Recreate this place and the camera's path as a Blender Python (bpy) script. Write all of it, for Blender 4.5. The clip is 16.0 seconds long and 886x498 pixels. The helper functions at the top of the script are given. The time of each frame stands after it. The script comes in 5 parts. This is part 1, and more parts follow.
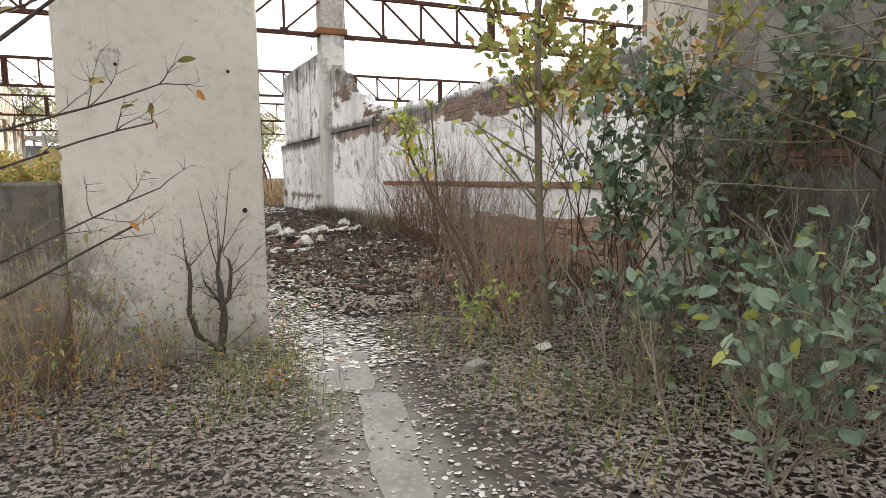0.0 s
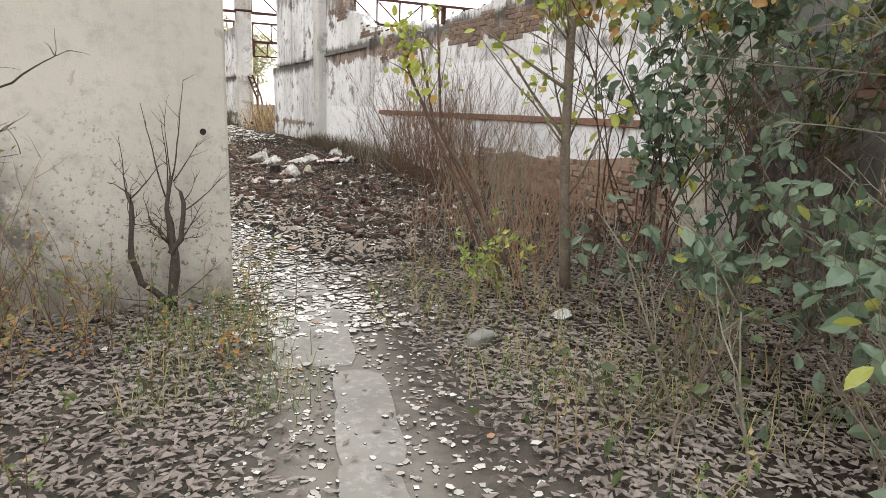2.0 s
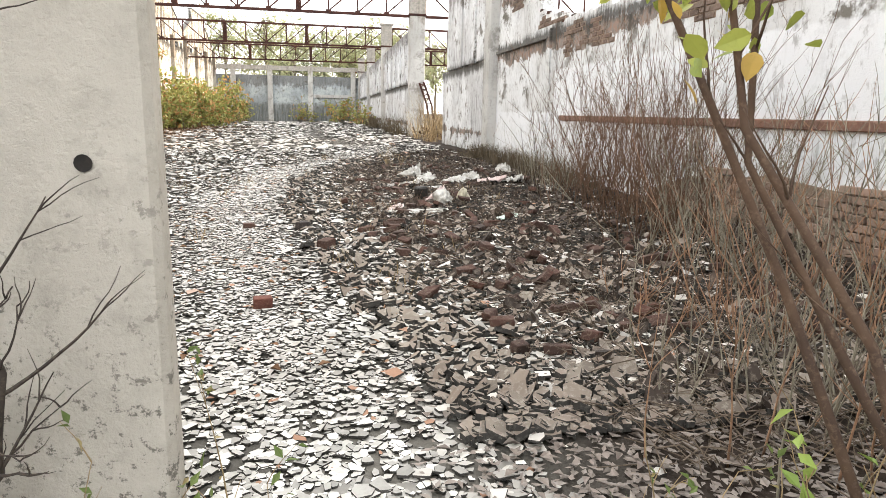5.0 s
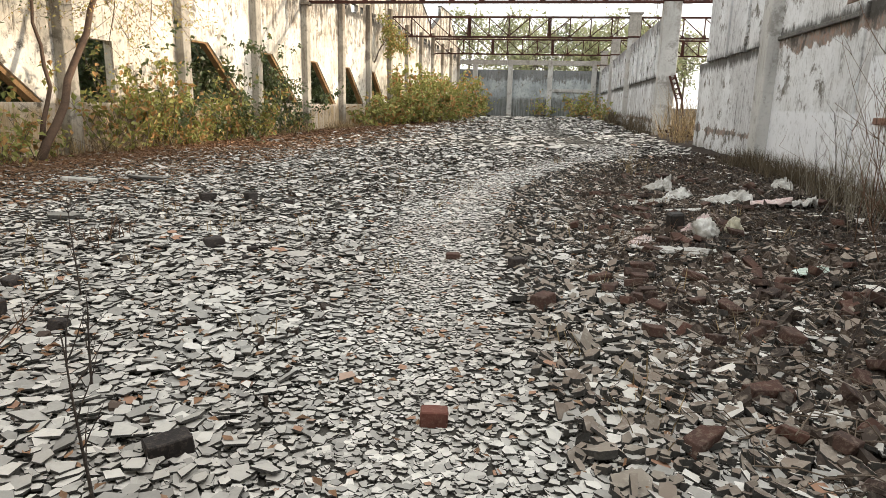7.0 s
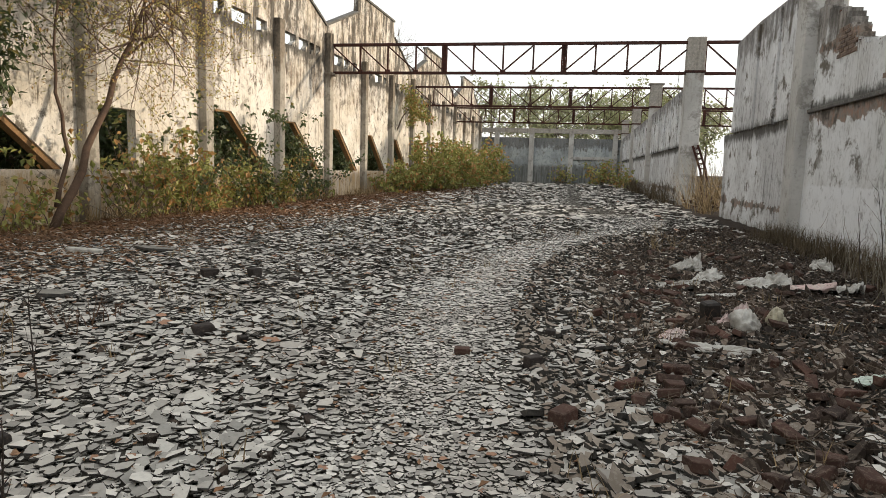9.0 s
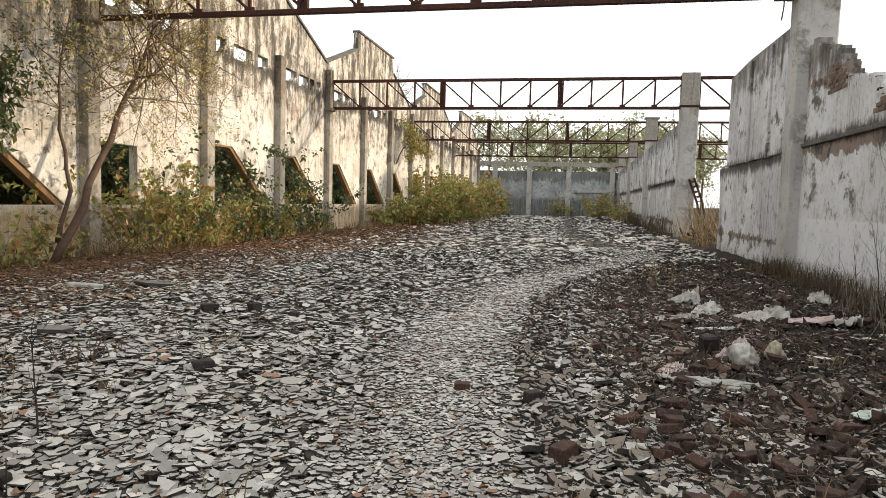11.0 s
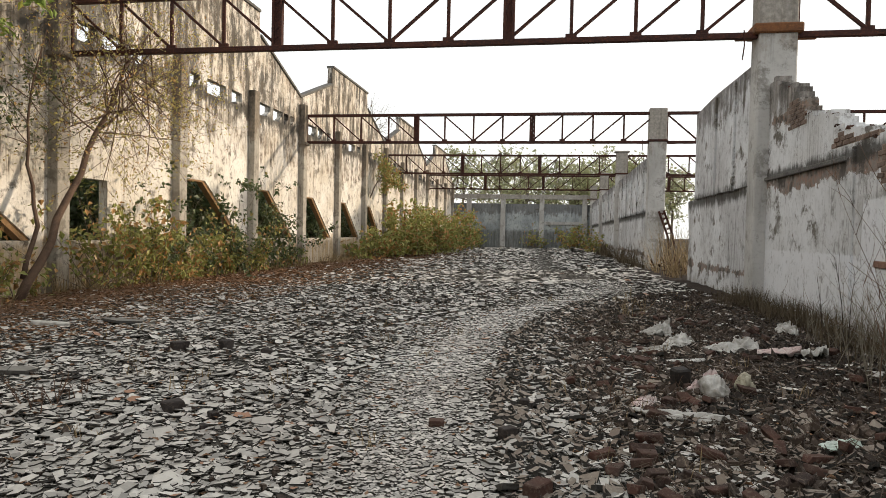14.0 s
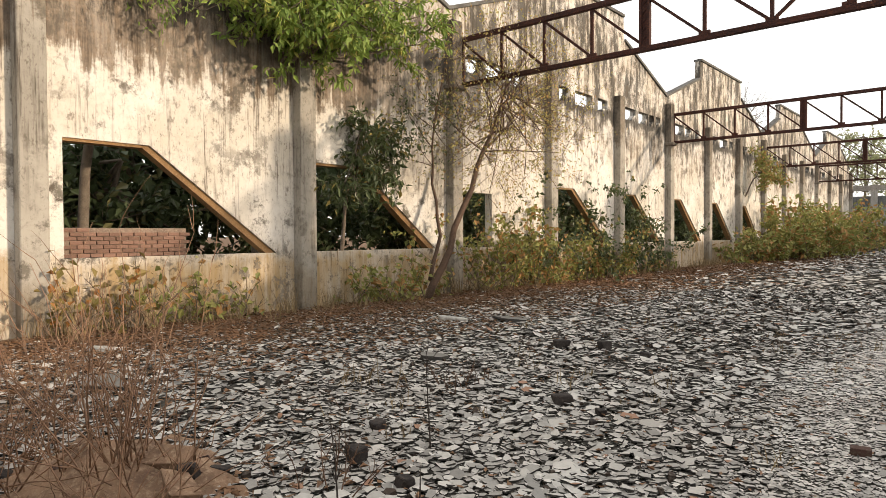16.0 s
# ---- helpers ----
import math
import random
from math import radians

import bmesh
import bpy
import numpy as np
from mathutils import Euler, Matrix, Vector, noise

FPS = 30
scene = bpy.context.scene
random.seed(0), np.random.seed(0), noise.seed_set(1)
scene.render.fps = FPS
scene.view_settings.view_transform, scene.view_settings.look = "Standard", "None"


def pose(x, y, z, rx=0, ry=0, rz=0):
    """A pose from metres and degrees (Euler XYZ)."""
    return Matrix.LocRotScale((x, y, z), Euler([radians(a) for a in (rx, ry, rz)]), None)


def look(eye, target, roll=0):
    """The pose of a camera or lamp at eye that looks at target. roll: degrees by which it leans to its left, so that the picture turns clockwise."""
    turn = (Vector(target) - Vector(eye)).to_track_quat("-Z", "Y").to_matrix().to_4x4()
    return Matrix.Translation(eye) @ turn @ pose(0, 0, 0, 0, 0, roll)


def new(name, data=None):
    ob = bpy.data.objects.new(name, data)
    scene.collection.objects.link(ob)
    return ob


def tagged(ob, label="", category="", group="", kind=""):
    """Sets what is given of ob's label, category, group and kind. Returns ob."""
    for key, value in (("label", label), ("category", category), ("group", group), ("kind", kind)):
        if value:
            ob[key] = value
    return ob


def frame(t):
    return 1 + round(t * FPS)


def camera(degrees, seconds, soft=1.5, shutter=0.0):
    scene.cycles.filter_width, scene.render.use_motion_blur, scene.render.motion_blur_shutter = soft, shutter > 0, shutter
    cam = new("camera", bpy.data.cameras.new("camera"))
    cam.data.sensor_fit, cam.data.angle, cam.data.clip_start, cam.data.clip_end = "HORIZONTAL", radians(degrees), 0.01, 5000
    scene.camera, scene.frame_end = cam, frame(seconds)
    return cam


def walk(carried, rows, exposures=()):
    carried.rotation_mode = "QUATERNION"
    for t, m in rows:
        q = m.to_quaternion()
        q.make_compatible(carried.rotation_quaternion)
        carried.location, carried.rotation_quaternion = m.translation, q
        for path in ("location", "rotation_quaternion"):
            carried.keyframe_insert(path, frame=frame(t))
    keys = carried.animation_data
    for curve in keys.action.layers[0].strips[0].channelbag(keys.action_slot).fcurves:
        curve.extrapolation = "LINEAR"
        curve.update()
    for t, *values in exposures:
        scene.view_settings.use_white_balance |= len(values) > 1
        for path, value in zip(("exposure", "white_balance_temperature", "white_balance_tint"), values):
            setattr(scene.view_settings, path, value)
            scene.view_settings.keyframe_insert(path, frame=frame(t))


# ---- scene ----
cam = camera(68.4, 16.0, soft=0.8)
PATH = [
    (0, (0.012, -0.077, 1.505), (0.853, 1.724, 1.282), -0.7),
    (0.5, (0.068, -0.027, 1.501), (0.992, 1.727, 1.237), -1.3),
    (1, (0.102, 0.125, 1.501), (1.025, 1.884, 1.26), 0.2),
    (1.5, (0.225, 0.394, 1.449), (1.125, 2.151, 1.133), 1.4),
    (2, (0.384, 0.84, 1.434), (1.23, 2.604, 1.017), 1.9),
    (2.5, (0.584, 1.379, 1.394), (1.414, 3.134, 0.913), 0.4),
    (3, (0.785, 1.97, 1.297), (1.622, 3.705, 0.758), 0.9),
    (3.5, (0.995, 2.42, 1.335), (1.668, 4.258, 0.922), 0.6),
    (5.8, (1.469, 4.794, 1.374), (1.765, 6.732, 0.975), 2.5),
    (6, (1.46, 5.0, 1.377), (1.721, 6.944, 0.983), 3.0),
    (6.5, (1.423, 5.418, 1.422), (1.409, 7.375, 1.01), 2.1),
    (7, (1.462, 5.733, 1.463), (1.132, 7.656, 1.024), 1.4),
    (7.5, (1.421, 5.987, 1.482), (0.894, 7.857, 1.006), 1.5),
    (8, (1.415, 6.25, 1.542), (0.971, 8.167, 1.184), -0.1),
    (8.5, (1.454, 6.358, 1.579), (1.0, 8.291, 1.339), 1.6),
    (9, (1.454, 6.345, 1.587), (1.049, 8.287, 1.338), 1.8),
    (9.2, (1.433, 6.343, 1.589), (1.024, 8.286, 1.352), 1.8),
    (11.3, (1.466, 6.279, 1.624), (1.065, 8.234, 1.497), 1.5),
    (11.5, (1.47, 6.276, 1.629), (1.075, 8.234, 1.519), 1.4),
    (12, (1.472, 6.273, 1.634), (1.112, 8.238, 1.539), 1.4),
    (12.5, (1.476, 6.267, 1.64), (1.123, 8.235, 1.575), 1.4),
    (13, (1.478, 6.273, 1.639), (1.133, 8.242, 1.585), 1.5),
    (13.5, (1.475, 6.275, 1.648), (1.136, 8.245, 1.6), 1.2),
    (14, (1.477, 6.259, 1.652), (1.143, 8.23, 1.603), 1.3),
    (14.5, (1.472, 6.249, 1.651), (1.123, 8.217, 1.607), 1.2),
    (15, (1.423, 6.201, 1.657), (0.829, 8.111, 1.623), 0.4),
    (15.5, (1.359, 6.207, 1.631), (0.353, 7.936, 1.589), 0.1),
    (16, (1.307, 6.207, 1.607), (0.002, 7.721, 1.565), -0.3),
]
walk(cam, [(t, look(eye, target, roll)) for t, eye, target, roll in PATH],
     exposures=[(0.0, 1.3, 6500, 13), (1.5, 1.38, 6500, 13), (2.2, 1.63, 6500, 13), (3.0, 1.95, 6450, 12), (3.7, 2.02, 6450, 12), (5.8, 1.45, 6450, 11), (6.6, 1.1, 6500, 10), (7.2, 0.96, 6500, 10), (8.0, 0.84, 6500, 9), (9.0, 0.35, 6500, 10), (11.5, 0.58, 6500, 11), (12.0, 0.2, 6500, 11), (12.5, 0.36, 6500, 11), (14.5, 0.3, 6550, 11), (16.0, 0.48, 6700, 13)])

# ---- sky and sun ----
SUN_AZ, SUN_EL = radians(20), radians(13.5)   # from +x towards +y
world = bpy.data.worlds.new("hazy_sky")
scene.world = world
world.use_nodes = True
wn, wl = world.node_tree.nodes, world.node_tree.links
sky = wn.new("ShaderNodeTexSky")
sky.sky_type = "NISHITA"
sky.sun_disc = False
sky.sun_elevation, sky.sun_rotation = SUN_EL, radians(90) - SUN_AZ
sky.dust_density, sky.air_density = 4.0, 1.0
gain = wn.new("ShaderNodeMix")
gain.data_type, gain.blend_type = "RGBA", "MIX"
gain.inputs[0].default_value = 0.72
gain.inputs[7].default_value = (9.6, 9.7, 9.4, 1)   # high thin haze
wl.new(sky.outputs[0], gain.inputs[6])
wl.new(gain.outputs[2], wn["Background"].inputs[0])
wn["Background"].inputs[1].default_value = 0.125

sun = new("sun", bpy.data.lights.new("sun", "SUN"))
sun.data.energy, sun.data.angle, sun.data.color = 2.6, radians(1.2), (1.0, 0.83, 0.62)
way = Vector((math.cos(SUN_AZ) * math.cos(SUN_EL), math.sin(SUN_AZ) * math.cos(SUN_EL), math.sin(SUN_EL)))
sun.matrix_world = look(way * 60, (0, 0, 0))

# ---- materials ----


class Nodes:
    """Short words for building one node material."""

    def __init__(self, name):
        self.m = bpy.data.materials.new(name)
        self.m.use_nodes = True
        self.n, self.l = self.m.node_tree.nodes, self.m.node_tree.links
        self.b = self.n["Principled BSDF"]

    def put(self, kind, **inputs):
        node = self.n.new(kind)
        for key, v in inputs.items():
            sock = node.inputs[int(key[1:])] if key[0] == "i" and key[1:].isdigit() else node.inputs[key]
            if isinstance(v, bpy.types.NodeSocket):
                self.l.new(v, sock)
            else:
                sock.default_value = v
        return node

    def place(self, sx=1.0, sy=1.0, sz=1.0):
        g = self.n.new("ShaderNodeNewGeometry")
        return self.scaled(g.outputs["Position"], sx, sy, sz)

    def scaled(self, vec, sx, sy, sz):
        node = self.n.new("ShaderNodeVectorMath")
        node.operation = "MULTIPLY"
        self.l.new(vec, node.inputs[0])
        node.inputs[1].default_value = (sx, sy, sz)
        return node.outputs[0]

    def noise(self, vec, scale, detail=4.0, rough=0.6):
        return self.put("ShaderNodeTexNoise", Vector=vec, Scale=scale, Detail=detail, Roughness=rough).outputs[0]

    def ramp(self, val, lo, hi, a=0.0, b=1.0):
        node = self.n.new("ShaderNodeMapRange")
        self.l.new(val, node.inputs[0])
        for i, v in enumerate((lo, hi, a, b)):
            node.inputs[i + 1].default_value = v
        return node.outputs[0]

    def math(self, op, a, b=0.0):
        node = self.n.new("ShaderNodeMath")
        node.operation = op
        for i, v in enumerate((a, b)):
            if isinstance(v, bpy.types.NodeSocket):
                self.l.new(v, node.inputs[i])
            else:
                node.inputs[i].default_value = v
        return node.outputs[0]

    def mix(self, f, a, b):
        node = self.n.new("ShaderNodeMix")
        node.data_type = "RGBA"
        for i, v in ((0, f), (6, a), (7, b)):
            if isinstance(v, bpy.types.NodeSocket):
                self.l.new(v, node.inputs[i])
            else:
                node.inputs[i].default_value = (*v, 1) if isinstance(v, tuple) else v
        return node.outputs[2]

    def done(self, colour, rough=0.85, bump=None, depth=0.01, strength=0.6, metal=0.0, spec=0.3):
        if isinstance(colour, tuple):
            self.b.inputs["Base Color"].default_value = (*colour, 1)
        else:
            self.l.new(colour, self.b.inputs["Base Color"])
        if isinstance(rough, bpy.types.NodeSocket):
            self.l.new(rough, self.b.inputs["Roughness"])
        else:
            self.b.inputs["Roughness"].default_value = rough
        self.b.inputs["Metallic"].default_value = metal
        self.b.inputs["Specular IOR Level"].default_value = spec
        if bump is not None:
            node = self.put("ShaderNodeBump", Height=bump, Distance=depth, Strength=strength)
            self.l.new(node.outputs[0], self.b.inputs["Normal"])
        return self.m

    def z(self):
        g = self.n.new("ShaderNodeNewGeometry")
        x = self.n.new("ShaderNodeSeparateXYZ")
        self.l.new(g.outputs["Position"], x.inputs[0])
        return x.outputs

    def chance(self):
        return self.n.new("ShaderNodeObjectInfo").outputs["Random"]

    def island(self):
        return self.n.new("ShaderNodeNewGeometry").outputs["Random Per Island"]


def mat_mottled(name, a, b, c, big=1.2, fine=18.0, rough=0.85, depth=0.006, metal=0.0, chance=False, island=False, spec=0.3):
    """Three colours mixed at two scales; pieces may also differ from one another."""
    k = Nodes(name)
    p = k.place()
    n1, n2 = k.noise(p, big), k.noise(p, fine, 5.0, 0.7)
    col = k.mix(k.ramp(n1, 0.35, 0.65), a, b)
    col = k.mix(k.ramp(n2, 0.5, 0.72), col, c)
    if chance or island:
        r = k.chance() if chance else k.island()
        col = k.mix(k.math("MULTIPLY", r, 0.75), col, b)
        hsv = k.put("ShaderNodeHueSaturation", Color=col, Value=1.0)
        k.l.new(k.ramp(r, 0.0, 1.0, 0.65, 1.25), hsv.inputs["Value"])
        col = hsv.outputs[0]
    return k.done(col, rough, n2, depth, 0.6, metal, spec)


def mat_plaster(name, white, warm, stain, top0, top1, base_top, base=(0.17, 0.14, 0.09), brick_at=(), streak=1.0, dirt=0.6, white_to=None, specks=0.0, clear_from=None, mould_at=()):
    """Old limewashed plaster: streaked stains run down from the top, damp climbs from the foot, mould blots it, patches have fallen off."""
    k = Nodes(name)
    p = k.place()
    x, y, z = k.z()
    streaks = k.noise(k.scaled(p, 2.6, 2.6, 0.2), 1.7, 7.0, 0.7)
    drips = k.noise(k.scaled(p, 7.0, 7.0, 0.35), 1.5, 6.0, 0.7)
    patch = k.noise(p, 0.55, 5.0, 0.6)
    blot = k.noise(p, 1.5, 9.0, 0.74)
    fine = k.noise(p, 9.0, 6.0, 0.7)
    grain = k.noise(p, 60.0, 3.0, 0.7)
    col = k.mix(k.ramp(patch, 0.38, 0.62), white, warm)
    col = k.mix(k.ramp(fine, 0.5, 0.75, 0.0, 0.5), col, tuple(v * 0.6 for v in warm))
    if white_to:
        edge = k.ramp(y, 17.05, 17.1, white_to + 0.85, white_to)
        over = k.math("SUBTRACT", k.math("ADD", z, k.math("MULTIPLY", k.math("SUBTRACT", fine, 0.5), 0.14)), edge)
        fresh = k.ramp(over, 0.02, -0.02)
        col = k.mix(k.math("MULTIPLY", fresh, 0.8), col, (0.66, 0.67, 0.69))
    h = k.math("ADD", z, k.math("MULTIPLY", k.math("SUBTRACT", streaks, 0.5), 3.4 * streak))
    h = k.math("ADD", h, k.math("MULTIPLY", k.math("SUBTRACT", blot, 0.5), 2.6))
    up = k.math("MULTIPLY", k.ramp(h, top0, top0 + 0.35), k.ramp(drips, 0.3, 0.58, 0.7, 1.0))
    if clear_from:
        worn = k.math("MULTIPLY", k.ramp(drips, 0.42, 0.56), k.ramp(blot, 0.42, 0.56))
        up = k.math("MULTIPLY", up, k.math("MAXIMUM", k.ramp(y, clear_from, clear_from - 4.0), k.math("MULTIPLY", worn, 0.95)))
    shade = k.mix(k.ramp(fine, 0.4, 0.65), stain, tuple(v * 1.9 for v in stain))
    col = k.mix(k.math("MULTIPLY", up, 0.9), col, shade)
    black = k.math("MULTIPLY", k.ramp(h, top1 - 0.9, top1 + 0.5), k.ramp(k.noise(k.scaled(p, 1.6, 1.6, 0.45), 1.1, 9.0, 0.78), 0.46, 0.55))
    col = k.mix(k.math("MULTIPLY", black, 0.85), col, (0.03, 0.028, 0.025))
    runs = k.math("MULTIPLY", k.ramp(drips, 0.54, 0.66), k.ramp(patch, 0.4, 0.62))
    col = k.mix(k.math("MULTIPLY", runs, dirt), col, tuple(v * 0.55 for v in stain))
    mould = k.math("MULTIPLY", k.ramp(blot, 0.53, 0.6), k.ramp(patch, 0.62, 0.42, 0.15, 1.0))
    col = k.mix(k.math("MULTIPLY", mould, dirt), col, (0.12, 0.105, 0.085))
    low = k.math("ADD", z, k.math("MULTIPLY", k.math("SUBTRACT", blot, 0.5), 1.9))
    col = k.mix(k.math("MULTIPLY", k.ramp(low, base_top, base_top - 0.4, 0.0, 0.9), k.ramp(streaks, 0.36, 0.6, 0.35, 1.0)), col, base)
    chip = k.math("ADD", k.noise(p, 2.3, 8.0, 0.78), k.ramp(low, base_top, base_top - 0.6, 0.0, 0.06))
    flaked = k.ramp(chip, 0.63, 0.645)
    for at, reach in brick_at:
        gone = k.math("ADD", k.math("MULTIPLY", k.noise(p, 0.9, 8.0, 0.72), 1.7), k.math("MULTIPLY", k.math("ABSOLUTE", k.math("SUBTRACT", z, at)), -1.0 / reach))
        gone = k.math("ADD", gone, k.math("MULTIPLY", k.math("SUBTRACT", fine, 0.5), 0.5))
        red = k.mix(k.ramp(fine, 0.42, 0.55), (0.25, 0.145, 0.1), (0.2, 0.17, 0.145))
        red = k.mix(k.ramp(blot, 0.5, 0.56), red, (0.09, 0.075, 0.062))
        col = k.mix(k.ramp(gone, 0.66, 0.7, 0.0, 0.9), col, red)
    for at, reach in mould_at:
        near = k.math("MULTIPLY", k.math("ABSOLUTE", k.math("SUBTRACT", z, at)), -1.0 / reach)
        spots = k.math("ADD", k.math("ADD", k.math("MULTIPLY", blot, 1.3), k.math("MULTIPLY", drips, 0.9)), near)
        col = k.mix(k.ramp(spots, 0.62, 0.95, 0.0, 0.88), col, (0.06, 0.056, 0.05))
    col = k.mix(k.math("MULTIPLY", flaked, max(0.0, min(0.7, dirt * 0.9 - 0.1))), col, (0.2, 0.18, 0.155))
    if white_to:
        col = k.mix(k.math("MULTIPLY", fresh, 0.78), col, (0.74, 0.75, 0.77))
    if specks:
        dots = k.math("MULTIPLY", k.ramp(k.noise(p, 20.0, 7.0, 0.78), 0.555, 0.59), k.ramp(low, specks + 0.4, specks - 0.2))
        col = k.mix(k.math("MULTIPLY", dots, 0.75), col, (0.07, 0.065, 0.055))
        damp = k.math("MULTIPLY", k.ramp(k.math("ADD", low, k.math("MULTIPLY", x, 1.5)), specks - 0.1, specks - 0.7), k.ramp(blot, 0.45, 0.55))
        col = k.mix(k.math("MULTIPLY", damp, 0.8), col, (0.075, 0.07, 0.06))
    if dirt >= 0.8:
        pits = k.math("MULTIPLY", k.ramp(k.noise(k.scaled(p, 1.0, 1.0, 0.55), 7.0, 9.0, 0.8), 0.54, 0.6), k.ramp(patch, 0.3, 0.6, 0.3, 1.0))
        col = k.mix(k.math("MULTIPLY", pits, 0.6), col, tuple(v * 0.7 for v in stain))
    bump = k.math("ADD", k.math("MULTIPLY", fine, 0.6), k.math("MULTIPLY", grain, 0.3))
    bump = k.math("SUBTRACT", bump, k.math("MULTIPLY", flaked, 0.5))
    return k.done(col, 0.92, bump, 0.02, 0.8, spec=0.12)


def mat_leaf(name, a, b, dry, share=0.1, gloss=0.45):
    """Leaves, each of its own green; a share of them turned."""
    k = Nodes(name)
    r = k.island()
    col = k.mix(r, a, b)
    col = k.mix(k.ramp(k.noise(k.place(), 2.1), 0.35, 0.7, 0.0, 0.5), col, b)
    col = k.mix(k.ramp(r, 1.0 - share - 0.01, 1.0 - share), col, dry)
    col = k.mix(k.ramp(k.noise(k.place(), 60.0), 0.55, 0.8, 0.0, 0.35), col, tuple(v * 0.55 for v in a))
    m = k.done(col, gloss, spec=0.35)
    t = k.put("ShaderNodeBsdfTranslucent", Color=col)
    mixed = k.put("ShaderNodeMixShader", i0=0.28, i1=k.b.outputs[0], i2=t.outputs[0])
    k.l.new(mixed.outputs[0], k.n["Material Output"].inputs[0])
    return m


def mat_ground():
    """Trodden dust between the slates, dark soil under the litter outside the doorway, near-black soil by the rubble
    with gap shade put into its colour.
    """
    k = Nodes("ground_soil")
    p = k.place()
    x, y, z = k.z()
    n1, n2, n3 = k.noise(p, 0.45, 5.0), k.noise(p, 4.0, 6.0, 0.7), k.noise(p, 40.0, 4.0, 0.75)
    col = k.mix(k.ramp(n2, 0.35, 0.65), (0.105, 0.098, 0.085), (0.055, 0.051, 0.044))
    litter = k.ramp(k.math("ADD", y, k.math("MULTIPLY", k.math("SUBTRACT", n1, 0.5), 3.0)), 6.2, 4.8)
    col = k.mix(k.math("MULTIPLY", litter, 0.8), col, (0.07, 0.06, 0.05))
    off = k.math("ABSOLUTE", k.math("SUBTRACT", k.math("ADD", x, k.math("MULTIPLY", k.math("SUBTRACT", n2, 0.5), 0.5)), k.math("ADD", k.math("MULTIPLY", y, 0.16), 0.62)))
    dust = k.math("MULTIPLY", k.ramp(off, 0.5, 0.2), k.ramp(y, 7.0, 5.5))
    col = k.mix(k.math("MULTIPLY", dust, 0.85), col, (0.2, 0.185, 0.16))
    left = k.ramp(k.math("ADD", x, k.math("MULTIPLY", k.math("SUBTRACT", n1, 0.5), 4.0)), -7.5, -9.5)
    col = k.mix(k.math("MULTIPLY", left, 0.7), col, (0.19, 0.11, 0.06))
    right = k.ramp(k.math("ADD", x, k.math("MULTIPLY", k.math("SUBTRACT", n1, 0.5), 2.0)), 2.1, 2.9)
    col = k.mix(k.math("MULTIPLY", right, 0.85), col, (0.03, 0.02, 0.015))
    col = k.mix(k.ramp(n3, 0.58, 0.75, 0.0, 0.45), col, (0.17, 0.15, 0.125))
    return k.done(col, 0.95, k.math("ADD", n2, k.math("MULTIPLY", n3, 0.4)), 0.03, 0.8, spec=0.1)


M_GROUND = mat_ground()
M_LEFT = mat_plaster("sunlit_plaster", (0.7, 0.67, 0.62), (0.58, 0.53, 0.45), (0.14, 0.1, 0.068), 4.7, 5.7, 1.4, (0.38, 0.26, 0.12), streak=0.9, dirt=1.0, clear_from=22.0, mould_at=((6.7, 0.75),))
M_RIGHT = mat_plaster("shaded_plaster", (0.66, 0.67, 0.68), (0.5, 0.5, 0.505), (0.17, 0.16, 0.155), 4.9, 5.9, 0.35, brick_at=((0.8, 0.62),), streak=0.9, dirt=0.95, mould_at=((2.85, 0.55),))
M_RIGHT_LOW = mat_plaster("peeling_plaster", (0.7, 0.71, 0.72), (0.57, 0.57, 0.565), (0.15, 0.132, 0.115), 4.0, 4.6, 0.3, brick_at=((0.45, 0.55), (2.85, 0.7), (4.2, 0.6)), streak=0.5, dirt=0.9, white_to=1.45, mould_at=((3.02, 0.4),))
M_END = mat_plaster("mouldy_plaster", (0.46, 0.49, 0.49), (0.28, 0.31, 0.32), (0.1, 0.1, 0.1), 4.2, 7.0, 2.4, (0.1, 0.1, 0.09), dirt=0.9)
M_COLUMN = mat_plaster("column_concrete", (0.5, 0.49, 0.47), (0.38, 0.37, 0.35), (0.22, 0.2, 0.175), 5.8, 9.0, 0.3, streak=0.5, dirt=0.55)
# darker concrete copy: stains, plus the near faces' shade put into the colour
M_COLUMN_DARKER = mat_plaster("stained_shade_concrete", (0.4, 0.37, 0.32), (0.3, 0.275, 0.235), (0.13, 0.105, 0.08), 5.4, 7.4, 0.9, (0.2, 0.16, 0.11), streak=1.0, dirt=0.8)
M_SLAB = mat_plaster("slab_concrete", (0.48, 0.445, 0.39), (0.42, 0.39, 0.34), (0.4, 0.38, 0.34), 7.5, 10.0, 0.45, (0.17, 0.15, 0.12), streak=0.2, dirt=0.14, specks=0.98)
M_STEEL = mat_mottled("rusty_steel", (0.06, 0.023, 0.018), (0.028, 0.015, 0.014), (0.16, 0.055, 0.026), 1.4, 30.0, 0.8, 0.004, 0.25)
M_RUST = mat_mottled("flaking_rust", (0.2, 0.085, 0.035), (0.1, 0.045, 0.025), (0.3, 0.15, 0.06), 5.0, 40.0, 0.9, 0.006, 0.1)
M_BRICK = mat_mottled("red_brick", (0.25, 0.135, 0.095), (0.17, 0.1, 0.075), (0.34, 0.24, 0.18), 3.0, 45.0, 0.92, 0.004, chance=True)
M_BRICK_RED = mat_mottled("dark_red_brick", (0.19, 0.068, 0.048), (0.12, 0.05, 0.038), (0.26, 0.15, 0.11), 5.0, 45.0, 0.92, 0.006, chance=True)
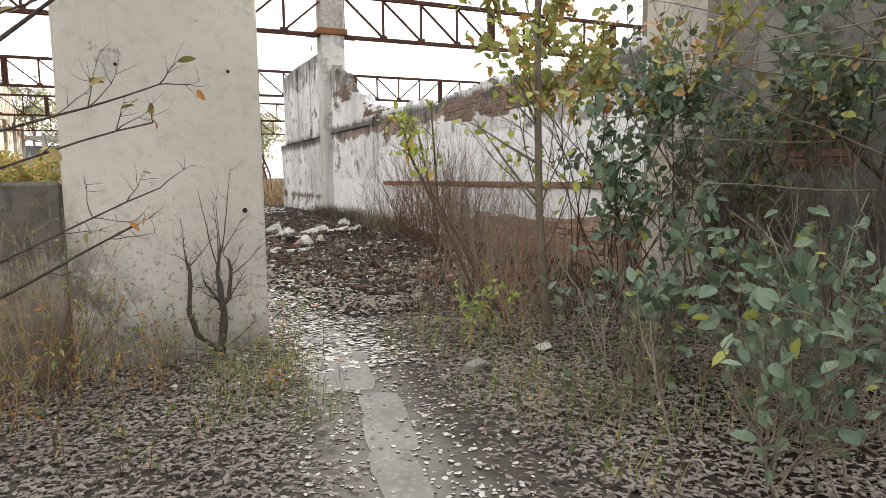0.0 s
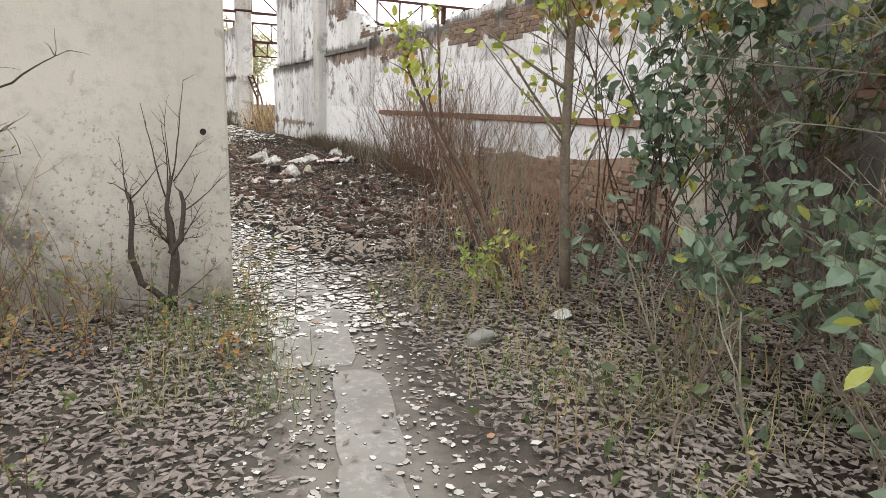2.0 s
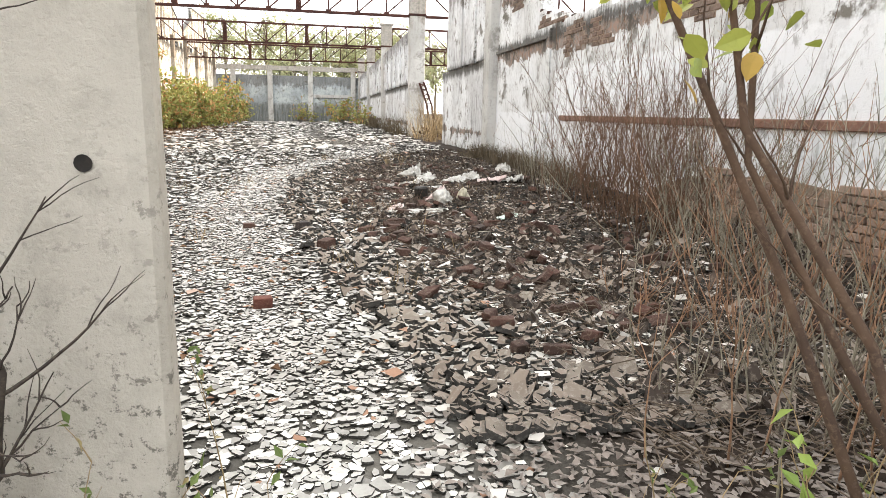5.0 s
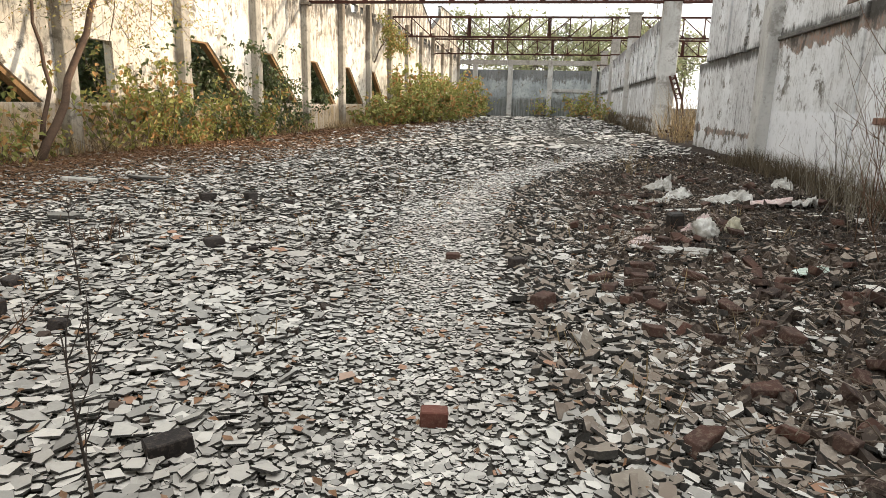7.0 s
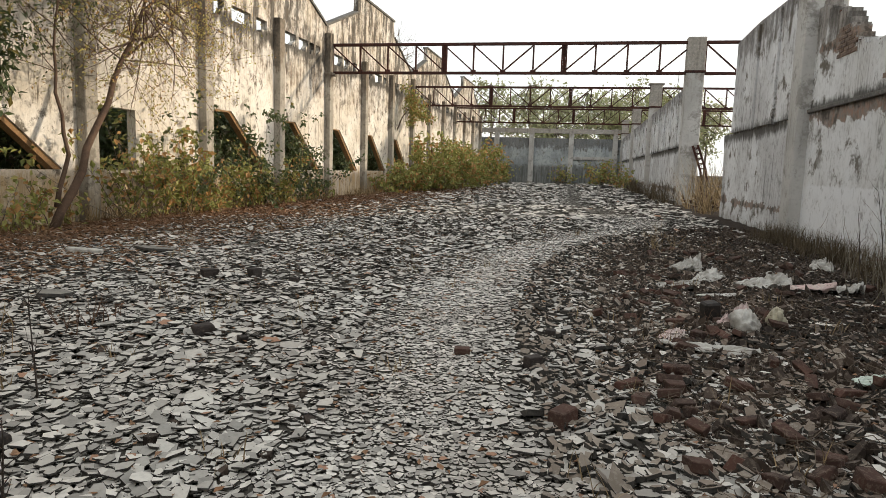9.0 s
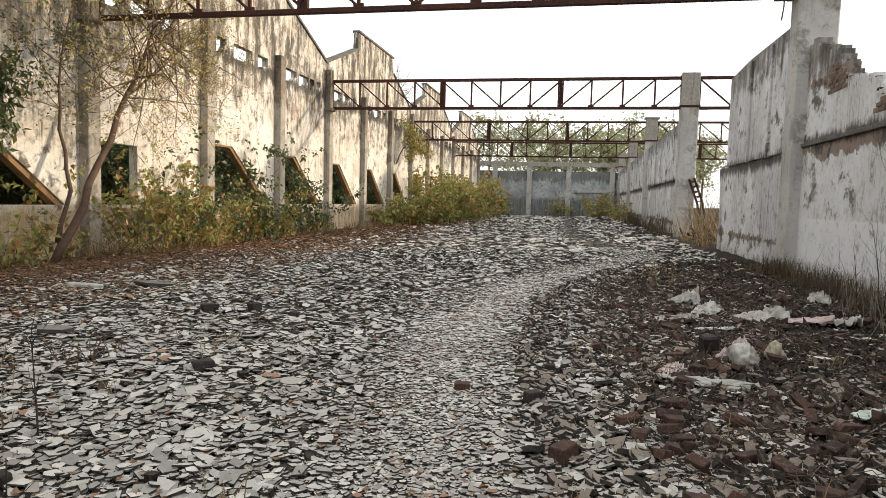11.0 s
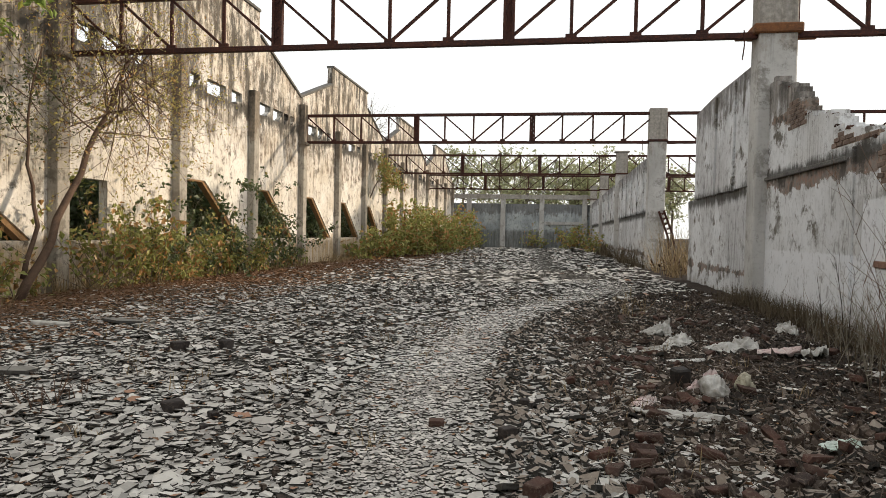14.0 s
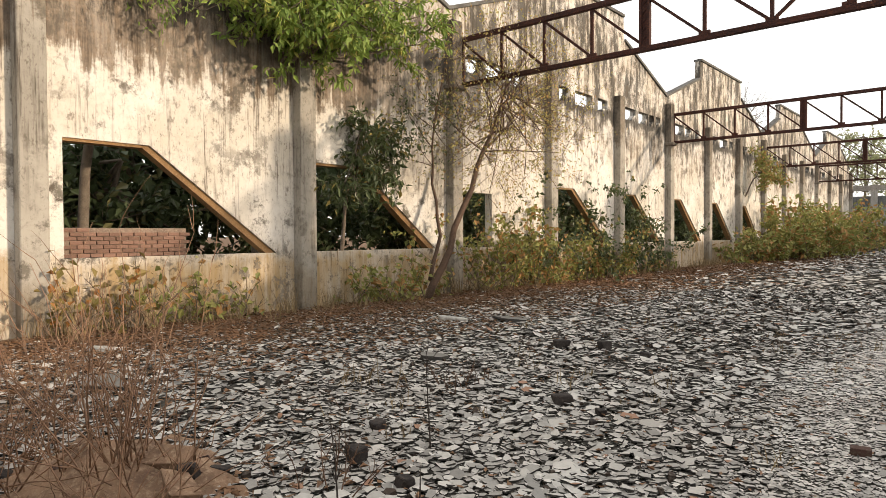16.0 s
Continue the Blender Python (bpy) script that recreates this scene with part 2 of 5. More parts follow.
M_BRICK_OLD = mat_mottled("dusty_old_brick", (0.36, 0.24, 0.18), (0.25, 0.18, 0.14), (0.36, 0.29, 0.24), 3.0, 45.0, 0.95, 0.004, chance=True)
M_RUBBLE = mat_mottled("broken_brick", (0.12, 0.054, 0.038), (0.04, 0.026, 0.021), (0.22, 0.165, 0.13), 3.0, 40.0, 0.95, 0.006, chance=True)
M_BRICK_DUSTY = mat_mottled("weathered_brick", (0.24, 0.155, 0.118), (0.13, 0.098, 0.08), (0.34, 0.29, 0.25), 1.6, 30.0, 0.95, 0.006, chance=True)
M_MORTAR = mat_mottled("crumbling_brickwork", (0.28, 0.2, 0.15), (0.17, 0.125, 0.095), (0.34, 0.28, 0.22), 3.0, 30.0, 0.95, 0.02)
M_BAND = mat_mottled("rusty_band", (0.22, 0.115, 0.08), (0.15, 0.085, 0.065), (0.3, 0.2, 0.15), 2.0, 25.0, 0.9, 0.012)
M_LEDGE = mat_mottled("mouldy_ledge", (0.13, 0.125, 0.115), (0.075, 0.07, 0.065), (0.22, 0.21, 0.19), 1.6, 22.0, 0.95, 0.015)
M_REVEAL = mat_mottled("lit_brown_edge", (0.28, 0.165, 0.075), (0.19, 0.11, 0.05), (0.36, 0.25, 0.14), 2.0, 25.0, 0.9, 0.01)

# ---- mesh helpers ----


class Geo:
    """Gathers points and faces for one mesh."""

    def __init__(self):
        self.v, self.f, self.mi = [], [], []

    def add(self, vs, fs):
        o = len(self.v)
        self.v.extend(tuple(p) for p in vs)
        self.f.extend(tuple(i + o for i in q) for q in fs)
        return self

    def box(self, x0, y0, z0, x1, y1, z1, c=0.012):
        """A box with chamfered edges."""
        cx, cy, cz = (x0 + x1) / 2, (y0 + y1) / 2, (z0 + z1) / 2
        hx, hy, hz = abs(x1 - x0) / 2, abs(y1 - y0) / 2, abs(z1 - z0) / 2
        c = min(c, hx * 0.45, hy * 0.45, hz * 0.45)
        v, idx = [], {}
        for a in (-1, 1):
            for b in (-1, 1):
                for d in (-1, 1):
                    for ax in range(3):
                        h = [hx - c, hy - c, hz - c]
                        h[ax] += c
                        idx[a, b, d, ax] = len(v)
                        v.append((cx + a * h[0], cy + b * h[1], cz + d * h[2]))
        f = []
        g = lambda a, b, d, ax: idx[a, b, d, ax]
        for s in (-1, 1):
            f.append([g(s, -1, -1, 0), g(s, 1, -1, 0), g(s, 1, 1, 0), g(s, -1, 1, 0)][::s])
            f.append([g(-1, s, -1, 1), g(1, s, -1, 1), g(1, s, 1, 1), g(-1, s, 1, 1)][::-s])
            f.append([g(-1, -1, s, 2), g(1, -1, s, 2), g(1, 1, s, 2), g(-1, 1, s, 2)][::s])
        for s in (-1, 1):
            for u in (-1, 1):
                f.append([g(s, u, -1, 0), g(s, u, -1, 1), g(s, u, 1, 1), g(s, u, 1, 0)])
                f.append([g(s, -1, u, 0), g(s, -1, u, 2), g(s, 1, u, 2), g(s, 1, u, 0)])
                f.append([g(-1, s, u, 1), g(-1, s, u, 2), g(1, s, u, 2), g(1, s, u, 1)])
        for a in (-1, 1):
            for b in (-1, 1):
                for d in (-1, 1):
                    f.append([g(a, b, d, 0), g(a, b, d, 1), g(a, b, d, 2)])
        return self.add(v, f)

    def slab_x(self, poly, x0, x1):
        """A (y, z) outline pushed from x0 to x1."""
        n = len(poly)
        v = [(x0, y, z) for y, z in poly] + [(x1, y, z) for y, z in poly]
        f = [tuple(range(n))[::-1], tuple(range(n, 2 * n))] + [(i, (i + 1) % n, n + (i + 1) % n, n + i) for i in range(n)]
        return self.add(v, f)

    def slab_y(self, poly, y0, y1):
        n = len(poly)
        v = [(x, y0, z) for x, z in poly] + [(x, y1, z) for x, z in poly]
        f = [tuple(range(n)), tuple(range(n, 2 * n))[::-1]] + [(i, n + i, n + (i + 1) % n, (i + 1) % n) for i in range(n)]
        return self.add(v, f)

    def tube(self, pts, radii, sides=6):
        pts = [Vector(p) for p in pts]
        rings = []
        for i, p in enumerate(pts):
            d = (pts[min(i + 1, len(pts) - 1)] - pts[max(i - 1, 0)]).normalized()
            a = d.orthogonal().normalized() if i == 0 else (a - d * a.dot(d)).normalized()
            b = d.cross(a)
            r = radii[i] if hasattr(radii, "__len__") else radii
            rings.append([p + (a * math.cos(2 * math.pi * k / sides) + b * math.sin(2 * math.pi * k / sides)) * r for k in range(sides)])
        v = [q for ring in rings for q in ring]
        f = [(i * sides + k, i * sides + (k + 1) % sides, (i + 1) * sides + (k + 1) % sides, (i + 1) * sides + k) for i in range(len(pts) - 1) for k in range(sides)]
        f += [tuple(range(sides))[::-1], tuple((len(pts) - 1) * sides + k for k in range(sides))]
        return self.add(v, f)

    def bar(self, a, b, w, h=None):
        """A square bar between two points."""
        a, b = Vector(a), Vector(b)
        d = (b - a).normalized()
        s = d.cross(Vector((0, 1, 0)))
        s = s.normalized() if s.length > 0.01 else Vector((1, 0, 0))
        u = d.cross(s).normalized()
        s, u = s * w / 2, u * (h or w) / 2
        v = [q + e for q in (a, b) for e in (s + u, s - u, -s - u, -s + u)]
        return self.add(v, [(0, 1, 2, 3), (7, 6, 5, 4), (0, 4, 5, 1), (1, 5, 6, 2), (2, 6, 7, 3), (3, 7, 4, 0)])

    def mesh(self, name, material=None, smooth=False):
        me = bpy.data.meshes.new(name)
        me.from_pydata(self.v, [], self.f)
        if smooth:
            me.polygons.foreach_set("use_smooth", [True] * len(me.polygons))
        for m in material if isinstance(material, (list, tuple)) else (material,):
            if m:
                me.materials.append(m)
        if self.mi:
            me.polygons.foreach_set("material_index", self.mi)
        me.update()
        return me


def part(name, geo, material, parent, label="", smooth=False):
    me = geo if isinstance(geo, bpy.types.Mesh) else geo.mesh(name, material, smooth)
    ob = new(name, me)
    ob.parent = parent
    if label:
        tagged(ob, label)
    return ob


def thing(name, label, category, geo=None, material=None, group="", kind="", smooth=False, at=None):
    ob = new(name, geo.mesh(name, material, smooth) if geo else None)
    if at:
        ob.location = at
    return tagged(ob, label, category, group, kind)


def structure(name, label, category, geo, material, smooth=False):
    return thing(name, label, category, geo, material, kind="structure", smooth=smooth)


rnd = random.Random(7)


def gz(x, y):
    """Height of the ground: falls a little towards the sunlit wall, heaped up by the shaded one."""
    z = 0.02 + 0.014 * max(-12.0, min(x, 6.0)) + 0.10 * max(0.0, min(1.0, (x - 1.5) / 3.0)) * max(0.0, min(1.0, (y - 7) / 3))
    z += 0.05 * noise.noise((x * 1.7, y * 1.7, 7)) * max(0.0, min(1.0, (x - 1.9) / 0.8)) * max(0.0, min(1.0, (y - 6.6) / 1.2))
    return z + 0.03 * noise.noise((x * 0.8, y * 0.8, 0)) + 0.012 * noise.noise((x * 3.1, y * 3.1, 4))


# ---- ground ----
def spaced(a, b, fine0, fine1, step, growth):
    out, u, s = [], fine0, step
    while u <= fine1:
        out.append(u)
        u += step
    hi, s = [fine1], step
    while hi[-1] < b:
        s *= growth
        hi.append(hi[-1] + s)
    lo, s = [fine0], step
    while lo[-1] > a:
        s *= growth
        lo.append(lo[-1] - s)
    return sorted(set(lo[1:] + out + hi[1:]))


gx, gy = spaced(-1500, 1500, -12, 7, 0.2, 1.25), spaced(-1500, 1800, -3, 30, 0.2, 1.12)
g = Geo()
g.add([(x, y, gz(x, y)) for y in gy for x in gx], [(j * len(gx) + i, j * len(gx) + i + 1, (j + 1) * len(gx) + i + 1, (j + 1) * len(gx) + i) for j in range(len(gy) - 1) for i in range(len(gx) - 1)])
ground = structure("ground", "bare dusty earth strewn with slate and litter, painted shade by the rubble", "ground", g, M_GROUND, True)

# ---- sunlit left wall ----
XL, PITCH, Y0 = -11.58, 5.62, 4.58          # wall face, column spacing, first column
COLS = [Y0 + PITCH * i for i in range(16)]
TRUSS_Y = [21.75 + 16.8 * i for i in range(5)]
SILL, HEAD = 1.22, 3.42


def roofline(y):
    """Gables between the trusses, each with a raised flat part in the middle."""
    c = (y - 21.44) % (3 * PITCH)
    d = abs(c - 1.5 * PITCH)
    return 11.2 if d < 3.7 else 8.45 + (1.5 * PITCH - d) * 0.36


wall_l = thing("wall_west", "tall limewashed factory wall with stained gables and slanted openings", "wall", kind="structure")
for i in range(-1, 15):
    a = Y0 + PITCH * i
    b = a + PITCH
    x0, x1 = XL, XL - 0.28
    g = Geo()
    g.slab_x([(a, -0.6), (b, -0.6), (b, SILL), (a, SILL)], x1, x0)
    g.slab_x([(a, SILL), (a + 0.46, SILL), (a + 0.46, HEAD), (a, HEAD)], x1, x0)
    if i == 3:                               # this opening was walled up but for a low upright hole
        g.slab_x([(a + 2.2, SILL), (b, SILL), (b, HEAD), (a + 2.2, HEAD)], x1, x0)
        g.slab_x([(a + 0.46, HEAD - 0.45), (a + 2.2, HEAD - 0.45), (a + 2.2, HEAD), (a + 0.46, HEAD)], x1, x0)
    else:
        g.slab_x([(a + 5.0, SILL), (b, SILL), (b, HEAD), (a + 2.05, HEAD)], x1, x0)
    g.slab_x([(a, HEAD), (b, HEAD), (b, 6.75), (a, 6.75)], x1, x0)
    part("wall_panel", g, M_LEFT, wall_l)
    g = Geo()                                # clerestory slot with broken posts
    u = 0.9
    posts = [(0.0, PITCH)] if i < 3 else [(0.0, 0.9)]
    while i >= 3 and u < 4.6:                # uneven broken slots
        u += rnd.uniform(0.5, 1.5)
        e = min(u + rnd.uniform(0.12, 0.7), PITCH)
        posts.append((u, e))
        u = e
    if i >= 3:
        posts[-1] = (min(posts[-1][0], 4.9), PITCH)
    for u0, u1 in posts:
        g.slab_x([(a + u0, 6.75), (a + u1, 6.75), (a + u1, 7.3), (a + u0, 7.3)], x1, x0)
        if u0 > 0 and i >= 3:
            v = u0 - rnd.uniform(0.3, 0.5)
            g.slab_x([(a + v, 6.75), (a + u0 - 0.004, 6.75), (a + u0 - 0.004, 6.75 + rnd.uniform(0.15, 0.4)), (a + v + 0.1, 6.75 + rnd.uniform(0.1, 0.2))], x1 + 0.02, x0 - 0.02)
    part("clerestory_post", g, M_LEFT, wall_l)
    ys = sorted({a, b, *[a + t for t in np.linspace(0, PITCH, 57)]})
    top = [(y, roofline(y + 1e-4)) for y in ys[:-1]] + [(b, roofline(b - 1e-4))]
    g = Geo().slab_x([(a, 7.3), (b, 7.3)] + top[::-1], x1, x0)
    part("gable", g, M_LEFT, wall_l)
    g = Geo()                                # coping along the gable edge
    for (ya, za), (yb, zb) in zip(top, top[1:]):
        if abs(za - zb) < 0.5:
            g.slab_x([(ya, za + 0.004), (yb, zb + 0.004), (yb, zb + 0.12), (ya, za + 0.12)], x1 - 0.08, x0 + 0.08)
    part("coping", g, M_LEDGE, wall_l)
    if i == 3:
        continue
    g = Geo()                                # brown reveal of the slanted opening, its lit tone put into the colour
    g.slab_x([(a + 5.0, SILL + 0.003), (a + 2.05, HEAD - 0.003), (a + 1.86, HEAD - 0.003), (a + 4.74, SILL + 0.003)], x1 - 0.02, x0 - 0.06)
    g.slab_x([(a + 0.46, HEAD - 0.06), (a + 1.9, HEAD - 0.06), (a + 1.86, HEAD - 0.003), (a + 0.46, HEAD - 0.003)], x1 - 0.02, x0 - 0.03)
    part("reveal", g, M_REVEAL, wall_l, "brown slanting edge of the opening, lit tone in its colour")

for i, y in enumerate(COLS):
    tall = i % 3 == 0
    y -= 0.2 if i == 1 else 0.0
    g = Geo().box(XL - 0.1, y - 0.12, -0.6, XL + 0.30, y + 0.34, 8.1 if tall else 7.6, 0.02)
    if tall:
        g.box(XL - 0.1, y - 0.2, 6.02, XL + 0.42, y + 0.42, 6.16, 0.02)
    thing("concrete_column", "weathered grey concrete column against the sunlit wall", "column", g, M_COLUMN_DARKER, "columns of the sunlit wall")

# ---- shaded right wall ----
XR = 6.08
wall_r = thing("wall_east", "tall grey-white plastered wall, stained and broken off along its top", "wall", kind="structure")


def jag(y):
    """Broken top of the near stretch."""
    if y > 21.2:
        return 5.1
    if y < 16.75:
        return 3.2 + 0.05 * math.sin(y * 1.3)
    knots = ((16.75, 3.4), (17.7, 3.52), (18.2, 3.75), (19.2, 4.05), (20.05, 4.6), (21.2, 5.0))
    for (a, za), (b, zb) in zip(knots, knots[1:]):
        if y <= b:
            return za + (zb - za) * (y - a) / (b - a)
    return 5.0


ys = [5.95]
while ys[-1] < 21.5:
    ys.append(ys[-1] + rnd.choice((0.05, 0.07, 0.11, 0.115, 0.17, 0.23)))
ys.append(21.75)
top = []
for y in ys:
    z = jag(y) + 0.16 * noise.noise((y * 0.8, 0, 0)) + 0.11 * noise.noise((y * 2.7, 3, 0)) + rnd.gauss(0, 0.022)
    top += [(y, top[-1][1] if top else z), (y, z)]
top_r = list(top)
g = Geo().slab_x([(5.95, -0.5), (21.75, -0.5)] + top[::-1], XR, XR + 0.3)
part("wall_panel", g, M_RIGHT_LOW, wall_r)
part("ledge", Geo().box(XR - 0.06, 17.6, 2.95, XR + 0.05, 21.7, 3.03), M_LEDGE, wall_r)
part("rib", Geo().box(XR - 0.05, 17.35, -0.3, XR + 0.02, 17.6, 3.15, 0.015), M_RIGHT_LOW, wall_r)
part("ledge", Geo().box(XR - 0.04, 6.0, 1.29, XR + 0.05, 16.6, 1.39), M_BAND, wall_r, "rust-brown exposed band")
g = Geo().slab_x([(22.2, -0.5), (30.3, -0.5), (30.1, 1.5), (30.4, 2.95), (22.2, 2.95)], XR + 0.04, XR + 0.3)
part("wall_panel", g, M_RIGHT, wall_r)
g = Geo().slab_x([(22.2, 2.95), (29.0, 2.95), (29.0, 5.75), (26.5, 5.85), (22.2, 5.8)], XR - 0.04, XR + 0.26)
part("wall_panel", g, M_RIGHT, wall_r)
for y in (24.2, 26.2):
    part("rib", Geo().box(XR - 0.1, y, 2.9, XR, y + 0.14, 5.75), M_RIGHT, wall_r)
for k in range(3):
    a, b = TRUSS_Y[1 + k] + 0.3, TRUSS_Y[2 + k] - 0.3 if k < 2 else 90.0
    part("wall_panel", Geo().slab_x([(a, -0.5), (b, -0.5), (b, 2.95), (a, 2.95)], XR + 0.04, XR + 0.3), M_RIGHT, wall_r)
    part("wall_panel", Geo().slab_x([(a, 2.95), (b, 2.95), (b, 5.7), (a, 5.7)], XR - 0.04, XR + 0.26), M_RIGHT, wall_r)
    n = int((b - a) / 2.8)
    for j in range(1, n + 1):
        y = a + j * (b - a) / (n + 1)
        part("rib", Geo().box(XR - 0.1, y, 2.9, XR, y + 0.16, 5.65), M_RIGHT, wall_r)

for i, y in enumerate(TRUSS_Y):
    g = Geo().box(5.82, y - 0.1, -0.5, 6.62, y + 0.5, 7.8 if i else 8.6, 0.03)
    if i > 1:
        g.box(5.7, y - 0.16, 7.8, 6.75, y + 0.56, 7.92, 0.02)
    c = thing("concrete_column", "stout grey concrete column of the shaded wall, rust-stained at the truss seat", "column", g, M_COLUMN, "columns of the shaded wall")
    bracket = part("bracket", Geo().box(5.7, y - 0.16, 6.2, 6.72, y + 0.56, 6.42, 0.03) if i == 0 else Geo().box(5.76, y - 0.13, 6.2, 6.68, y + 0.53, 6.32, 0.03), M_RUST if i == 0 else M_STEEL, c, "flaking rusty steel collar")
    part("rod", Geo().tube([(5.52, y - 0.02, 6.3), (5.53, y - 0.03, 5.95), (5.5, y - 0.02, 5.65)], 0.014, 6), M_STEEL, bracket, "bent rusty rod hanging down")
    part("cleat", Geo().box(5.4, y + 0.1, 6.14, 5.72, y + 0.3, 6.26), M_RUST, bracket)
    part("cleat", Geo().box(6.7, y + 0.1, 6.14, 7.1, y + 0.3, 6.26), M_RUST, bracket)

# ---- far end wall ----
wall_n = thing("wall_north", "mouldy grey-blue end wall with concrete posts and a rail beam", "wall", kind="structure")
part("wall_panel", Geo().slab_y([(-11.8, -0.6), (6.4, -0.6), (6.4, 5.6), (-11.8, 5.6)], 90.0, 90.3), M_END, wall_n)
part("beam", Geo().box(-11.8, 89.7, 6.2, 6.4, 90.2, 6.75), M_COLUMN, wall_n)
part("ledge", Geo().box(0.2, 89.85, 3.0, 5.6, 90.05, 3.4), M_COLUMN, wall_n)
for x in (-9.4, -5.0, -0.1, 5.2):
    part("post", Geo().box(x - 0.3, 89.6, -0.5, x + 0.3, 90.1, 6.8), M_COLUMN, wall_n)

# ---- doorway: tall concrete pier, low wall, ruined wall ----
pier = thing("concrete_pier", "tall smooth grey-beige concrete pier with bolt holes, stained at its foot", "pier")
g = Geo().box(-0.5, 5.65, -0.4, 1.0, 5.77, 6.4, 0.02)
part("body", g, M_SLAB, pier)
# flat discs on the face: each hole's inner shade is painted near-black
for x, z, r in ((0.835, 1.235, 0.022), (-0.08, 2.39, 0.014), (0.75, 2.38, 0.014)):
    pts = [(x + r * math.cos(t), 5.646, z + r * math.sin(t)) for t in np.linspace(0, 2 * math.pi, 13)[:-1]]
    part("bolt_hole", Geo().add(pts + [(x, 5.648, z)], [(i, (i + 1) % 12, 12) for i in range(12)]), mat_mottled("hole_shade", (0.012, 0.01, 0.01), (0.02, 0.018, 0.016), (0.03, 0.025, 0.02)), pier)
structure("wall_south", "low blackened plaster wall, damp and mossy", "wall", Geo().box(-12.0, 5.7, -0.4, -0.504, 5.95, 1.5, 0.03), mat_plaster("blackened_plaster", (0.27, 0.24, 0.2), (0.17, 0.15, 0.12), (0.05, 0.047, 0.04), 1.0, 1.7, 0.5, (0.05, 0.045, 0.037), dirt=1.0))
thing("concrete_post", "cream concrete pier at the end of the shaded wall", "pier", Geo().box(5.42, 5.4, -0.4, 5.84, 5.92, 4.2, 0.02), M_SLAB)
M_DIRTY = mat_plaster("dirty_plaster", (0.24, 0.23, 0.21), (0.16, 0.155, 0.14), (0.13, 0.12, 0.105), 3.0, 5.0, 1.5, (0.055, 0.052, 0.045), dirt=0.7)
structure("wall_outer", "dirty grey plaster wall with bare brick where plaster fell", "wall", Geo().box(5.6, -6.0, -0.4, 5.9, 4.55, 4.4, 0.02), M_DIRTY)
# added wall behind the gap: keeps sun and sky from coming through
structure("wall_room", "added wall behind the doorway gap, blocking sun and sky", "wall", Geo().box(7.2, 3.0, -0.4, 7.5, 8.0, 4.4, 0.02), M_DIRTY)

# ---- roof trusses ----


def truss(y, xa, xb, label):
    t = thing("roof_truss", label, "truss", group="roof trusses", at=(xa, y, 6.15))
    n, L, H = 12, xb - xa, 1.46
    p = L / n
    low = part("bottom_chord", Geo().box(0, 0.0, -0.02, L, 0.14, 0.11, 0.008), M_STEEL, t)
    part("top_chord", Geo().box(0, 0.0, H - 0.11, L, 0.14, H + 0.03, 0.008), M_STEEL, t)
    thin = Geo().box(-0.04, 0.035, 0.11, 0.04, 0.105, H - 0.11, 0.004).mesh("post", M_STEEL)
    plate = Geo().box(-0.13, 0.03, 0.1, 0.13, 0.11, 0.2, 0.004).mesh("gusset", M_STEEL)
    gt = Geo()
    for s in (-0.1, 0.1):
        gt.box(s - 0.035, 0.0, 0.1, s + 0.035, 0.14, H - 0.1, 0.004)
    for z in np.linspace(0.25, H - 0.35, 5):
        gt.bar((-0.1, 0.07, z), (0.1, 0.07, z + 0.17), 0.04, 0.1)
    gt.box(-0.06, 0.045, 0.1, 0.06, 0.095, H - 0.1, 0.004)
    thick = gt.mesh("post", M_STEEL)
    down = Geo().bar((0.03, 0.07, H - 0.13), (p - 0.03, 0.07, 0.14), 0.065, 0.07).mesh("diagonal", M_STEEL)
    rise = Geo().bar((0.03, 0.07, 0.14), (p - 0.03, 0.07, H - 0.13), 0.065, 0.07).mesh("diagonal", M_STEEL)
    for i in range(n + 1):
        o = part("post", thick if i in (4, 8) else thin, None, t)
        o.location.x = i * p
        if 0 < i < n:
            part("gusset", plate, None, low).location.x = i * p
        if i < n:
            part("diagonal", down if i < n / 2 else rise, None, t).location.x = i * p
    return t


for y in TRUSS_Y[:4]:
    truss(y, -11.3, 6.1, "long rust-red lattice roof truss, stripped of its roof")
    truss(y, 6.64, 23.7, "rust-red lattice truss of the next hall")

# ---- loose stuff on the ground ----
def mat_slate(name, one, light=1.0):
    """Grey slate for the plates' tops, piece by piece lighter or darker."""
    k = Nodes(name)
    p = k.place()
    n1, n2 = k.noise(p, 0.6, 4.0), k.noise(p, 28.0, 5.0, 0.75)
    rr = k.chance() if one else k.island()
    col = k.mix(k.ramp(n1, 0.38, 0.62), (0.44 * light, 0.425 * light, 0.39 * light), (0.37 * light, 0.345 * light, 0.31 * light))
    col = k.mix(k.ramp(n2, 0.45, 0.75, 0.0, 0.5), col, (0.25 * light, 0.24 * light, 0.225 * light))
    hsv = k.put("ShaderNodeHueSaturation", Color=col)
    k.l.new(k.ramp(rr, 0.0, 1.0, 0.5, 1.26), hsv.inputs["Value"])
    col = k.mix(k.ramp(rr, 0.985, 0.987), hsv.outputs[0], (0.3, 0.17, 0.11))
    return k.done(col, 0.75, n2, 0.004, 0.7, spec=0.25)


